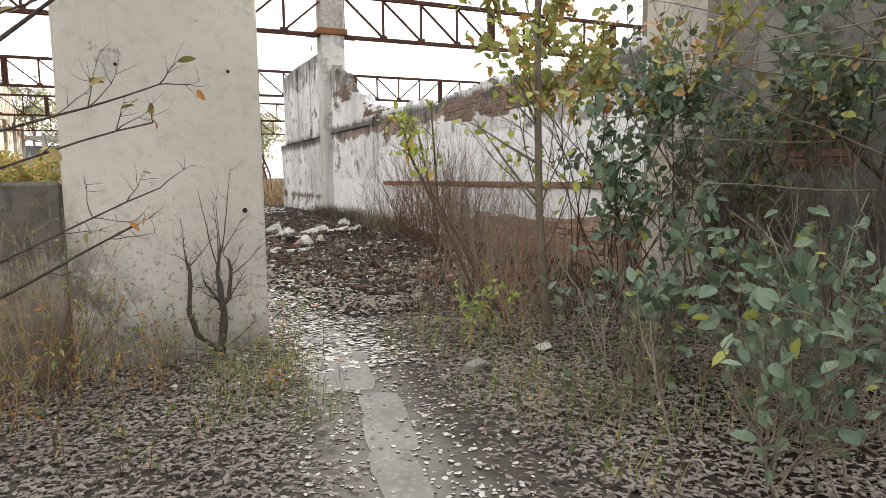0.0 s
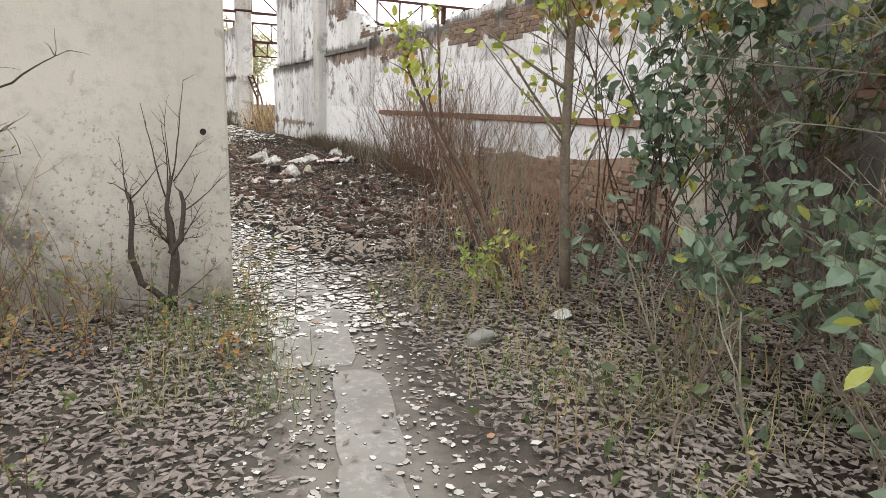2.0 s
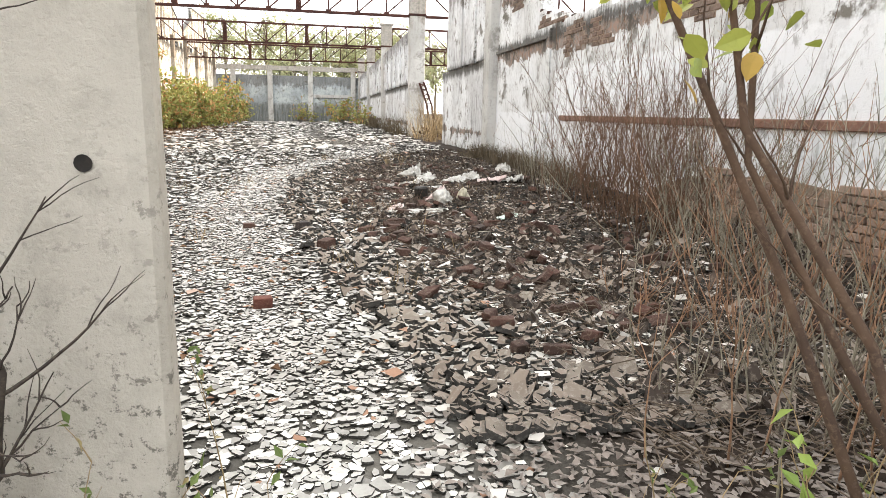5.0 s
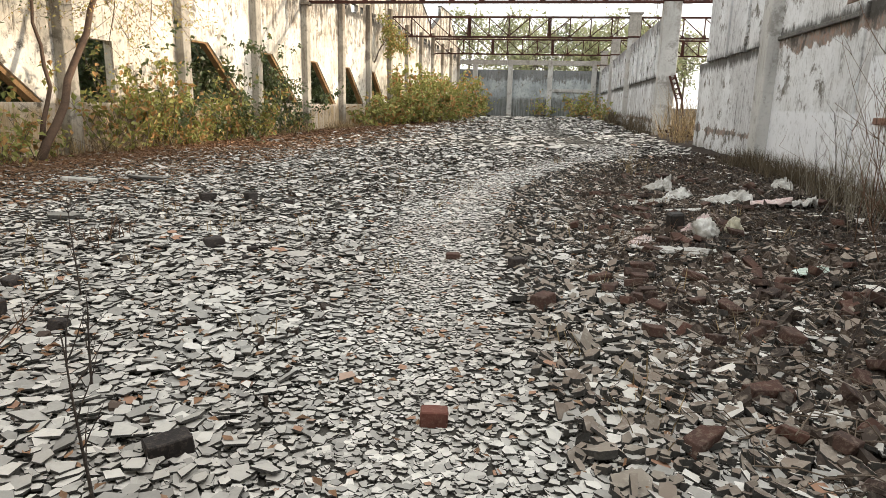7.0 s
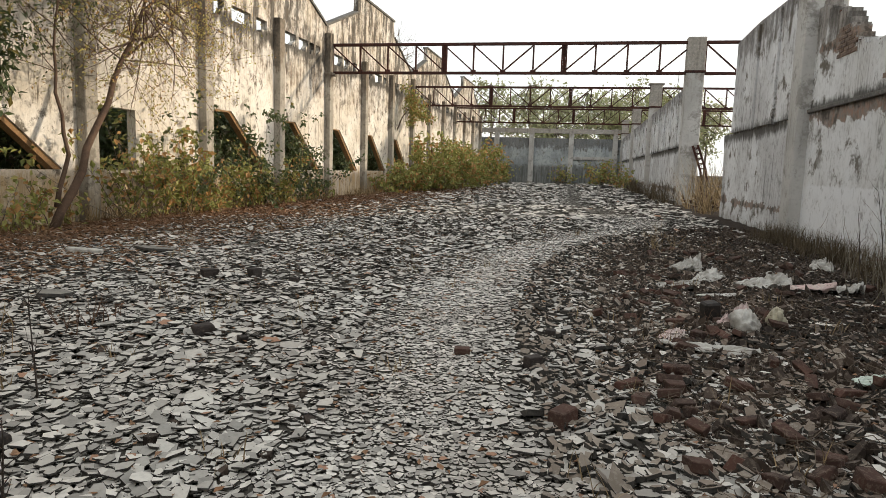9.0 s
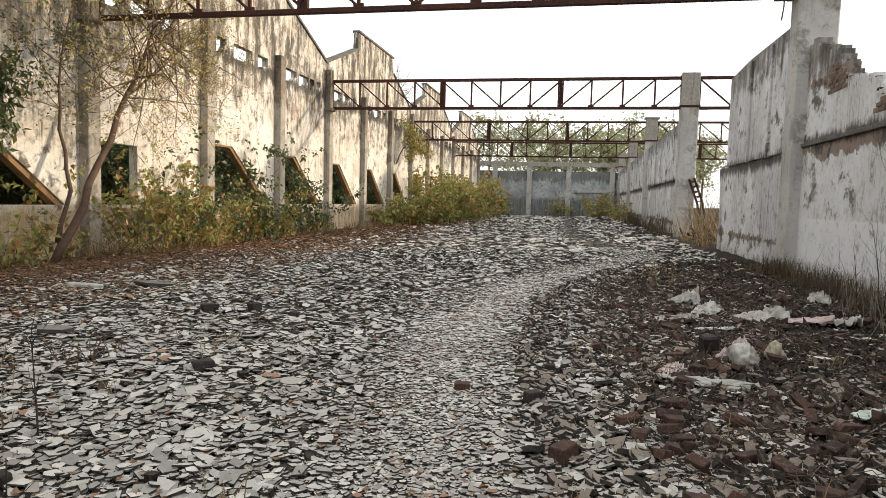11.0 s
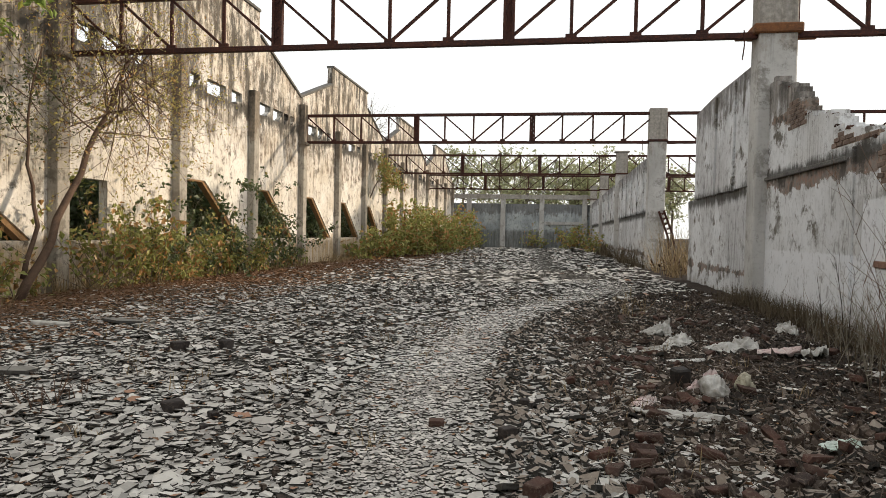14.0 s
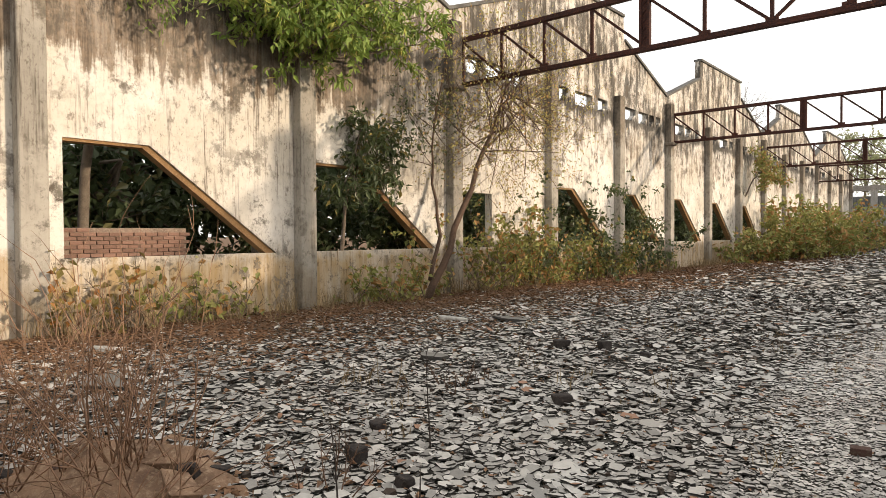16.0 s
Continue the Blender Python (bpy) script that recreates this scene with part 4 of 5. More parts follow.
sheet(2.32, 12.45, 0.12, 0.10, 0.15, 40, 4.9, M_PINK, "torn pinkish plastic wrapper on rubble")
sheet(2.72, 15.5, 0.34, 0.16, 0.19, 8, 4.4, M_PLASTIC, "torn white plastic sheet lying on rubble")
sheet(3.08, 16.7, 0.22, 0.18, 0.5, 15, 5.9, M_PLASTIC, "dirty white plastic sheet bunched up on rubble")
sheet(3.25, 15.9, 0.25, 0.18, 0.28, 60, 6.8, M_PLASTIC, "greyed translucent plastic sheeting on rubble")
sheet(3.8, 15.3, 0.30, 0.24, 0.36, 20, 6.2, M_PLASTIC, "bunched translucent plastic sheeting on rubble")
sheet(4.25, 15.0, 0.28, 0.16, 0.21, -12, 7.1, M_PINK, "pinkish crumpled plastic beside translucent sheeting")
sheet(4.68, 15.05, 0.19, 0.14, 0.28, -35, 7.7, M_PLASTIC, "small white plastic sheet peaked like a tent")
sheet(5.05, 17.0, 0.12, 0.16, 0.38, 70, 8.8, M_PLASTIC, "white plastic scrap caught in grass by the wall")
sheet(3.1, 14.5, 0.22, 0.08, 0.08, 5, 8.1, M_PLASTIC, "flat scrap of white plastic")
sheet(3.55, 11.35, 0.13, 0.09, 0.12, 10, 9.3, M_MINT, "pale green crumpled plastic among bricks")
sheet(2.95, 4.3, 0.08, 0.06, 0.07, 30, 9.9, M_PLASTIC, "scrap of white plastic among dry leaves")
o = thing("dark_box", "dark burnt tin standing in the rubbish", "tin", Geo().box(-0.08, -0.08, 0, 0.08, 0.08, 0.24, 0.02), mat_mottled("burnt_tin", (0.02, 0.017, 0.015), (0.01, 0.009, 0.008), (0.06, 0.04, 0.03), 6.0, 30.0, 0.7, 0.004))
o.matrix_basis = pose(2.78, 13.1, gz(2.78, 13.1) - 0.01, 3, -5, 14)

# earth mound with a torn sack
q = Geo()
n = 26
q.add([(a * 1.1, b * 0.78, max(-0.06, 0.3 * math.exp(-2.0 * (a * a + b * b)) - 0.06 + 0.09 * noise.noise((a * 3, b * 3, 1)) + 0.06 * noise.noise((a * 9, b * 9, 1)))) for b in np.linspace(-1.2, 1.2, n) for a in np.linspace(-1.2, 1.2, n)],
      [(j * n + i, j * n + i + 1, (j + 1) * n + i + 1, (j + 1) * n + i) for j in range(n - 1) for i in range(n - 1)])
thing("earth_mound", "heap of reddish earth overgrown with dry stems", "mound", q, M_EARTH, smooth=True, at=(-3.1, 8.05, gz(-3.1, 8.05)))
o = thing("loose_stone", "dark hollow lump of masonry on the earth heap", "stone", stone(r, 0.22, 0.18, 0.14, 0.4), M_STONE, "loose stones")
o.matrix_basis = pose(-2.5, 8.2, gz(-2.5, 8.2) + 0.16, 10, 0, 40)
for x, y, z, sx, sy, tx, ty, a in ((-2.75, 8.2, 0.2, 0.45, 0.24, 22, -8, 20), (-2.4, 8.1, 0.14, 0.34, 0.22, -14, 14, -15)):
    o = thing("earth_crust", "tilted slab of caked red earth on the heap", "earth", stone(r, sx, sy, 0.07, 0.22), M_EARTH, "slabs of caked earth")
    o.matrix_basis = pose(x, y, gz(x, y) + z, tx, ty, a)
for k in range(16):
    x, y, s = -3.1 + r.gauss(0, 0.7), 8.05 + r.gauss(0, 0.45), r.uniform(0.06, 0.2)
    o = thing("loose_stone", "broken piece of masonry on the earth heap", "stone", stone(r, s, s * 0.8, s * 0.6, 0.34), M_RUBBLE if k % 2 else M_STONE, "loose stones")
    o.matrix_basis = pose(x, y, gz(x, y) + 0.2 * math.exp(-2 * ((x + 3.1) ** 2 + ((y - 8.05) / 0.75) ** 2)) - 0.01, r.gauss(0, 15), r.gauss(0, 15), r.uniform(0, 360))

# ---- plants ----
M_BARK = mat_mottled("grey_bark", (0.17, 0.135, 0.1), (0.10, 0.078, 0.06), (0.23, 0.2, 0.16), 6.0, 50.0, 0.9, 0.006)
M_DARKTWIG = mat_mottled("dark_twig", (0.06, 0.047, 0.04), (0.035, 0.028, 0.024), (0.1, 0.08, 0.06), 6.0, 50.0, 0.9, 0.004)
M_PALETWIG = mat_mottled("pale_twig", (0.23, 0.205, 0.155), (0.16, 0.14, 0.105), (0.29, 0.265, 0.21), 6.0, 50.0, 0.8, 0.003)
M_REED = mat_mottled("dry_reed", (0.19, 0.105, 0.065), (0.1, 0.06, 0.04), (0.27, 0.18, 0.115), 3.0, 40.0, 0.9, 0.002, island=True)
M_RUSTSTEM = mat_mottled("rusty_stem", (0.38, 0.22, 0.13), (0.24, 0.14, 0.09), (0.48, 0.32, 0.2), 3.0, 40.0, 0.9, 0.002, island=True)
M_TWIGBROWN = mat_mottled("brown_twig", (0.115, 0.072, 0.048), (0.07, 0.045, 0.033), (0.17, 0.115, 0.08), 5.0, 40.0, 0.9, 0.004)
M_DEADGRASS = mat_mottled("dead_grass", (0.15, 0.115, 0.07), (0.075, 0.058, 0.038), (0.23, 0.19, 0.12), 3.0, 40.0, 0.9, 0.002, island=True)
M_STRAW = mat_mottled("straw", (0.33, 0.25, 0.13), (0.22, 0.155, 0.085), (0.4, 0.32, 0.18), 3.0, 40.0, 0.9, 0.002, island=True)
M_SHRUB = mat_leaf("shrub_leaf", (0.045, 0.082, 0.052), (0.185, 0.245, 0.158), (0.3, 0.32, 0.07), 0.04, 0.32)
M_TWIGGY = mat_leaf("small_yellow_leaf", (0.3, 0.28, 0.08), (0.5, 0.42, 0.15), (0.46, 0.28, 0.1), 0.2, 0.6)
M_DARK = mat_leaf("dark_leaf", (0.04, 0.06, 0.025), (0.12, 0.15, 0.06), (0.25, 0.2, 0.06), 0.08, 0.4)
M_YELLOW = mat_leaf("yellow_green_leaf", (0.2, 0.27, 0.05), (0.38, 0.39, 0.08), (0.4, 0.26, 0.05), 0.08, 0.5)
M_AUTUMN = mat_leaf("turning_leaf", (0.17, 0.155, 0.045), (0.3, 0.21, 0.075), (0.36, 0.16, 0.04), 0.3, 0.6)
M_HEDGE = mat_leaf("creeper_leaf", (0.15, 0.19, 0.05), (0.4, 0.37, 0.12), (0.42, 0.24, 0.09), 0.25, 0.55)
M_FRESH = mat_leaf("fresh_leaf", (0.15, 0.24, 0.05), (0.28, 0.36, 0.08), (0.42, 0.42, 0.1), 0.1, 0.5)
M_WOODS = mat_leaf("woodland_leaf", (0.04, 0.06, 0.025), (0.085, 0.11, 0.045), (0.16, 0.15, 0.06), 0.08, 0.55)
# paled greens: the haze over distant crowns is put into the colour
M_FAR_HAZED = mat_leaf("hazed_leaf", (0.27, 0.3, 0.16), (0.4, 0.41, 0.22), (0.4, 0.36, 0.2), 0.1, 0.6)
M_GRASS = mat_leaf("grass_blade", (0.09, 0.14, 0.04), (0.16, 0.2, 0.06), (0.33, 0.27, 0.13), 0.3, 0.55)


def spread(r, up=0.0):
    v = Vector((r.gauss(0, 1), r.gauss(0, 1), r.gauss(0, 1) + up))
    return v.normalized() if v.length > 1e-6 else Vector((0, 0, 1))


def leaf(g, p, d, L, W, r, fine=False):
    """A folded leaf; the fine one has a rounded outline and a bent midrib."""
    s = d.cross(spread(r, 1.2))
    if s.length < 1e-4:
        s = Vector((1, 0, 0))
    s.normalize()
    n = s.cross(d)
    if n.z < 0:
        n, s = -n, -s
    if not fine:
        g.add([p, p + d * L * 0.42 + s * W * 0.5 + n * W * 0.16, p + d * L - n * L * 0.12, p + d * L * 0.42 - s * W * 0.5 + n * W * 0.16], [(0, 1, 2), (0, 2, 3)])
        return
    v, f = [p], []
    bend = r.uniform(0.05, 0.3)
    for t, w in ((0.18, 0.66), (0.45, 1.0), (0.75, 0.72)):
        m = p + d * L * t - n * L * bend * t * t
        v += [m + s * W * 0.5 * w + n * W * 0.1 * w, m, m - s * W * 0.5 * w + n * W * 0.1 * w]
    v.append(p + d * L - n * L * bend)
    f = [(0, 1, 2), (0, 2, 3), (1, 4, 5, 2), (2, 5, 6, 3), (4, 7, 8, 5), (5, 8, 9, 6), (7, 10, 8), (8, 10, 9)]
    g.add(v, f)


def stem(g, p, d, L, r0, r, bend=0.25, n=7, sides=5, grav=0.0, r1=None):
    """A bent tapering stem; gives back its points."""
    pts, d = [Vector(p)], Vector(d).normalized()
    for k in range(n):
        d = (d + spread(r) * bend / n * 2 + Vector((0, 0, -grav / n))).normalized()
        pts.append(pts[-1] + d * L / n)
    g.tube(pts, [r0 + ((r1 if r1 is not None else r0 * 0.3) - r0) * k / n for k in range(n + 1)], sides)
    return pts


def twigs(g, pts, r, count, L, r0, tips=None, bend=0.4, lift=0.3, depth=1):
    for _ in range(count):
        k = r.randrange(len(pts) // 3, len(pts))
        d = (spread(r, 0.2) + (pts[k] - pts[max(0, k - 1)]).normalized() * 0.9 + Vector((0, 0, lift))).normalized()
        q = stem(g, pts[k], d, L * r.uniform(0.5, 1.1), r0, r, bend, 5, 4)
        if tips is not None:
            tips += q[1:]
        if depth > 1:
            twigs(g, q, r, 3, L * 0.5, r0 * 0.55, tips, bend, lift, depth - 1)


def leaves_on(g, tips, r, n, size, ratio=0.6, spread_by=0.06, fine=False, hang=0.0):
    for _ in range(n):
        p = r.choice(tips) + spread(r) * spread_by * r.random()
        d = (spread(r, 0.1) + Vector((0, 0, -hang))).normalized()
        L = size * r.uniform(0.6, 1.15)
        leaf(g, p, d, L, L * ratio, r, fine)


def plant(name, label, category, wood, bark, crown=None, leafmat=None, trunk="stem", foliage="foliage", group="", kind=""):
    t = thing(name, label, category, group=group, kind=kind)
    part(trunk, wood, bark, t, smooth=True)
    if crown is not None:
        part(foliage, crown, leafmat, t)
    return t


# slim tree by the doorway
r = random.Random(21)
w, c, tips = Geo(), Geo(), []
trunk = [Vector(p) for p in ((3.42, 4.9, -0.05), (3.34, 4.84, 0.35), (3.24, 4.76, 0.8), (3.17, 4.7, 1.2), (3.14, 4.68, 1.9), (3.12, 4.66, 2.6), (3.1, 4.64, 3.5), (3.12, 4.6, 4.4))]
w.tube(trunk, [0.055, 0.041, 0.037, 0.034, 0.031, 0.028, 0.023, 0.016], 8)
twigs(w, trunk, r, 14, 0.9, 0.009, tips, depth=2)
for p, q in (((3.17, 4.7, 1.25), (2.6, 4.95, 2.1)), ((3.14, 4.68, 1.6), (2.5, 4.8, 1.95))):
    tips += stem(w, p, Vector(q) - Vector(p), (Vector(q) - Vector(p)).length, 0.014, r, 0.2)
leaves_on(c, tips, r, 210, 0.09, 0.62, 0.1, True)
plant("young_tree", "slim grey-barked young tree with sparse yellow-green leaves", "tree", w, M_BARK, c, M_YELLOW, "trunk", "crown")

# leaning saplings with yellow leaves
w, c, tips = Geo(), Geo(), []
for a, b, cc, e in (((3.05, 5.35, 0), (2.75, 5.6, 0.9), (2.42, 5.8, 1.7), (2.35, 5.85, 2.05)), ((3.0, 5.1, 0), (2.8, 5.3, 0.8), (2.5, 5.5, 1.35), (2.4, 5.55, 1.9)), ((3.2, 5.2, 0), (2.9, 5.5, 0.7), (2.66, 5.7, 1.25), (2.6, 5.7, 2.2))):
    pts = [Vector(p) for p in (a, b, cc, e)]
    fine = []
    for p, q in zip(pts, pts[1:]):
        fine += [p.lerp(q, t) for t in (0, 0.33, 0.66)]
    fine.append(pts[-1])
    w.tube(fine, [0.019 - 0.0012 * k for k in range(len(fine))], 6)
    twigs(w, fine, r, 5, 0.4, 0.005, None)
    tips += fine[-3:]
leaves_on(c, tips[:3], r, 44, 0.1, 0.62, 0.26, True)
leaves_on(c, tips, r, 80, 0.085, 0.62, 0.22, True)
plant("sapling", "leaning brown saplings tipped with large yellow-green leaves", "sapling", w, M_TWIGBROWN, c, M_YELLOW, "stem", "foliage")


def shrub(label, roots, aim, height, n_leaf, size, seed, mat=None, stems=3, wood=None, lift=0.5, clear=0.0):
    r = random.Random(seed)
    w, c, tips = Geo(), Geo(), []
    for x, y in roots:
        for _ in range(stems):
            t = Vector((aim[0] + r.gauss(0, aim[3]), aim[1] + r.gauss(0, aim[4]), height * r.uniform(0.45, 1.0)))
            p0 = Vector((x + r.gauss(0, 0.1), y + r.gauss(0, 0.1), gz(x, y) - 0.03))
            pts = stem(w, p0, t - p0 + Vector((0, 0, 0.3)), (t - p0).length, 0.009, r, 1.1, 10, 5, 0.1)
            tips += pts[4:]
            twigs(w, pts[3:], r, 6, 0.5, 0.004, tips, 0.7, depth=2, lift=lift)
    tips = [p for p in tips if p.z > clear] or tips
    leaves_on(c, tips, r, n_leaf, size, 0.6, 0.09, True, 0.1)
    return plant("shrub", label, "shrub", w, wood or M_BARK, c, mat or M_SHRUB)


shrub("dense tall shrub with broad grey-green leaves by the doorway", ((4.0, 4.7), (4.5, 4.4), (4.9, 4.6), (4.3, 5.0)), (4.05, 4.5, 0, 0.4, 0.3), 2.6, 640, 0.115, 31, stems=2, wood=M_DARKTWIG, clear=0.95)
shrub("upper boughs of a broad-leaved shrub in front of the wall", ((5.2, 3.9), (5.3, 3.3)), (4.55, 3.7, 0, 0.5, 0.4), 3.3, 800, 0.11, 32, stems=6, wood=M_BARK, clear=1.85)
shrub("dark leafy boughs hanging before the dirty wall", ((5.3, 3.0), (5.35, 2.6)), (4.7, 3.0, 0, 0.45, 0.4), 3.2, 380, 0.1, 40, M_DARK, 5, wood=M_BARK, clear=1.75)
# added layer of dark leaves: the shrubs' inner shade as leaf colour
shrub("dark leaf layer added behind the shrubs for their inner shade", ((5.0, 4.5), (5.25, 4.0), (5.1, 5.0)), (4.85, 4.35, 0, 0.3, 0.35), 2.5, 220, 0.12, 39, M_DARK, 2, wood=M_DARKTWIG, clear=1.1)
# yellow-green leaves: sun on the upper boughs is put into their colour
shrub("yellow-green crown over the doorway, sunlight put into its leaf colour", ((3.8, 5.1), (4.2, 5.2)), (3.85, 4.85, 0, 0.4, 0.25), 3.4, 760, 0.11, 38, M_HEDGE, 3, wood=M_TWIGBROWN, clear=2.1)
shrub("low shrub with broad glaucous leaves beside the path", ((3.2, 2.5), (3.6, 2.1), (3.7, 2.8)), (3.25, 2.45, 0, 0.35, 0.35), 0.85, 240, 0.115, 33, stems=3)
shrub("spreading shrub with broad glaucous leaves before the wall", ((3.7, 2.7), (4.1, 3.2), (4.4, 2.7)), (3.9, 2.9, 0, 0.5, 0.4), 0.9, 380, 0.115, 34, stems=3)
shrub("low broad-leaved shrub on leaf litter", ((2.35, 1.75), (2.75, 1.6), (2.6, 2.0)), (2.55, 1.8, 0, 0.26, 0.22), 0.55, 130, 0.1, 35, stems=3)
shrub("creeping broad-leaved shrub over leaf litter", ((3.2, 3.5), (3.7, 3.7), (3.4, 3.0)), (3.3, 3.4, 0, 0.35, 0.3), 0.55, 230, 0.11, 37, stems=3)
shrub("small bush of dark green leaves beside the path", ((2.5, 2.7), (2.6, 3.1)), (2.55, 2.9, 0, 0.15, 0.15), 0.36, 60, 0.07, 36, M_DARK, 3)

shrub("leafy boughs spread over the dirty wall's top", ((5.35, 3.5), (5.3, 4.2)), (5.0, 3.6, 0, 0.35, 0.6), 3.3, 560, 0.1, 42, stems=7, wood=M_BARK, clear=1.9)
shrub("grey-green boughs crossing before the cream pier", ((4.6, 4.6), (5.0, 4.2)), (4.5, 4.2, 0, 0.45, 0.35), 3.2, 420, 0.105, 43, stems=6, wood=M_TWIGBROWN, clear=1.7)
shrub("tangle of yellow-green leaves above the doorway shrub", ((4.4, 4.9), (4.0, 4.8)), (4.2, 4.5, 0, 0.4, 0.3), 3.5, 460, 0.1, 44, M_HEDGE, 4, wood=M_TWIGBROWN, clear=2.0)
shrub("low broad-leaved shrub hugging the ground", ((3.0, 2.2), (3.3, 1.9)), (3.15, 2.1, 0, 0.25, 0.2), 0.5, 110, 0.115, 45, stems=4)

# long bare pale canes arching through the shrubs
r = random.Random(41)
canes = thing("bare_canes", "long pale bare canes arching over the shrubs", "branch")
for p, d, L in (((5.2, 3.0, 1.6), (-1, 0.3, 0.35), 1.9), ((5.3, 2.6, 2.2), (-1, 0.4, 0.1), 2.0), ((4.6, 2.4, 0.3), (-0.9, 0.3, 0.9), 1.6), ((3.6, 2.2, 0.0), (-0.2, 0.2, 1), 1.3), ((5.2, 3.4, 2.0), (-1, 0.1, 0.6), 1.8),
                ((5.4, 3.2, 1.35), (-1, 0.2, 0.05), 1.7), ((2.45, 2.35, 0.0), (-0.15, 0.1, 1), 0.8), ((2.6, 2.9, 0.0), (-0.3, 0.1, 1), 0.9), ((3.9, 2.5, 0.2), (0.1, 0.1, 1), 1.2), ((4.9, 3.6, 2.6), (-1, 0.3, 0.2), 1.6),
                ((5.3, 2.9, 2.3), (-1, 0.2, 0.3), 2.2), ((5.35, 3.1, 2.5), (-1, 0.5, -0.1), 2.0), ((5.2, 3.3, 1.75), (-1, 0.3, -0.05), 1.8), ((5.3, 2.7, 2.7), (-0.9, 0.4, -0.25), 2.2), ((5.35, 3.5, 2.2), (-1, 0.1, 0.15), 1.6)):
    w = Geo()
    pts = stem(w, p, d, L, 0.009, r, 0.35, 9, 5)
    twigs(w, pts, r, 6, 0.45, 0.004, None, depth=2)
    part("cane", w, M_PALETWIG, canes, smooth=True)
w = Geo()
pts = stem(w, (5.4, 2.9, 1.2), (-0.6, 0.5, 0.9), 1.3, 0.04, r, 0.3)
twigs(w, pts, r, 6, 0.8, 0.012, None, depth=2)
plant("dark_bough", "dark crooked bough in front of the dirty wall", "branch", w, M_DARKTWIG, None, None, "bough")
thing("tree_stump", "short dead grey stem by the brick wall", "stump", Geo().tube([(5.0, 5.75, -0.05), (5.02, 5.75, 0.4), (5.0, 5.74, 0.95)], [0.05, 0.045, 0.04], 8), M_BARK)

# dark bare shrub at the pier
r = random.Random(51)
dead = thing("bare_shrub", "dark leafless dead shrub standing against the concrete pier", "shrub")
base = Vector((0.56, 5.42, gz(0.62, 5.42) - 0.02))
DEAD_LIMBS = (((0.0, 0.03, 0.0), (0.04, 0.06, 0.3), (0.03, 0.07, 0.5), (0.01, 0.08, 0.72), (0.05, 0.09, 0.94)), 0.038, 0.3), \
        (((0.0, 0.02, 0.08), (-0.17, 0.03, 0.24), (-0.22, 0.04, 0.42), (-0.2, 0.05, 0.66), (-0.22, 0.06, 0.84)), 0.026, 0.5), \
        (((0.02, 0.05, 0.42), (0.09, 0.04, 0.52), (0.11, 0.04, 0.68), (0.1, 0.05, 0.84)), 0.024, 0.55), \
        (((0.01, 0.05, 0.5), (-0.05, 0.03, 0.6), (-0.1, 0.03, 0.68)), 0.014, 0.5)
for pl, r0, end in DEAD_LIMBS:                    # lopped limbs, blunt at the ends
    w = Geo()
    pts = [base + Vector(p) for p in pl]
    bent = []
    for p, q in zip(pts, pts[1:]):
        bent += [p, p.lerp(q, 0.5) + spread(r) * 0.016]
    bent.append(pts[-1])
    w.tube(bent, [r0 * (1 - (1 - end) * k / (len(bent) - 1)) * r.uniform(0.82, 1.18) for k in range(len(bent))], 7)
    twigs(w, bent, r, 5, 0.2, 0.0045, None, 0.8, 0.2, 2)
    part("limb", w, M_DARKTWIG, dead, smooth=True)
for a, b, r0 in (((0.05, 0.09, 0.9), (0.22, 0.1, 1.52), 0.006), ((0.01, 0.08, 0.8), (-0.12, 0.1, 1.38), 0.006), ((0.02, 0.08, 0.75), (0.0, 0.12, 1.25), 0.006), ((-0.22, 0.06, 0.8), (-0.28, 0.08, 1.18), 0.005),
                 ((0.1, 0.05, 0.7), (0.38, 0.07, 0.88), 0.006), ((-0.2, 0.05, 0.8), (0.0, 0.05, 0.98), 0.006), ((0.06, 0.09, 0.9), (0.26, 0.1, 1.12), 0.005), ((0.08, 0.04, 0.5), (0.28, 0.06, 0.72), 0.005),
                 ((0.02, 0.02, 0.1), (0.34, 0.03, 0.3), 0.005), ((0.0, 0.02, 0.1), (-0.36, 0.0, 0.14), 0.005), ((0.05, 0.09, 0.92), (0.02, 0.1, 1.3), 0.005)):
    a, b = base + Vector(a), base + Vector(b)
    w = Geo()
    pts = stem(w, a, b - a, (b - a).length * 1.04, r0, r, 0.3, 8, 5, -0.15)
    twigs(w, pts, r, 3, 0.16, 0.0025, None, 0.5, 0.3, 1)
    part("twig", w, M_DARKTWIG, dead, smooth=True)

# boughs reaching in beside the pier
w, c, tips = Geo(), Geo(), []
for p, q, r0 in (((-2.1, 3.0, 0.75), (0.3, 3.0, 2.33), 0.02), ((-2.0, 3.0, 1.33), (0.05, 3.0, 1.78), 0.011), ((-1.9, 3.0, 0.3), (-0.2, 3.0, 1.47), 0.022), ((-2.0, 3.1, 1.4), (-0.3, 3.0, 2.2), 0.015), ((-2.0, 3.0, 1.1), (0.05, 3.0, 1.5), 0.009), ((-2.0, 3.0, 0.5), (-0.1, 3.1, 1.62), 0.009)):
    d = Vector(q) - Vector(p)
    pts = stem(w, p, d, d.length * 1.05, r0 * 1.15, r, 0.42, 16, 6, r1=0.003)
    twigs(w, pts, r, 12, 0.22, 0.0032, tips, 0.6, 0.1, 2)
trunkp = [Vector(p) for p in ((-2.3, 2.9, -0.05), (-2.25, 2.95, 0.4), (-2.1, 3.0, 0.8), (-2.0, 3.0, 1.2), (-2.0, 3.1, 1.6))]
w.tube(trunkp, [0.05, 0.045, 0.04, 0.03, 0.02], 7)
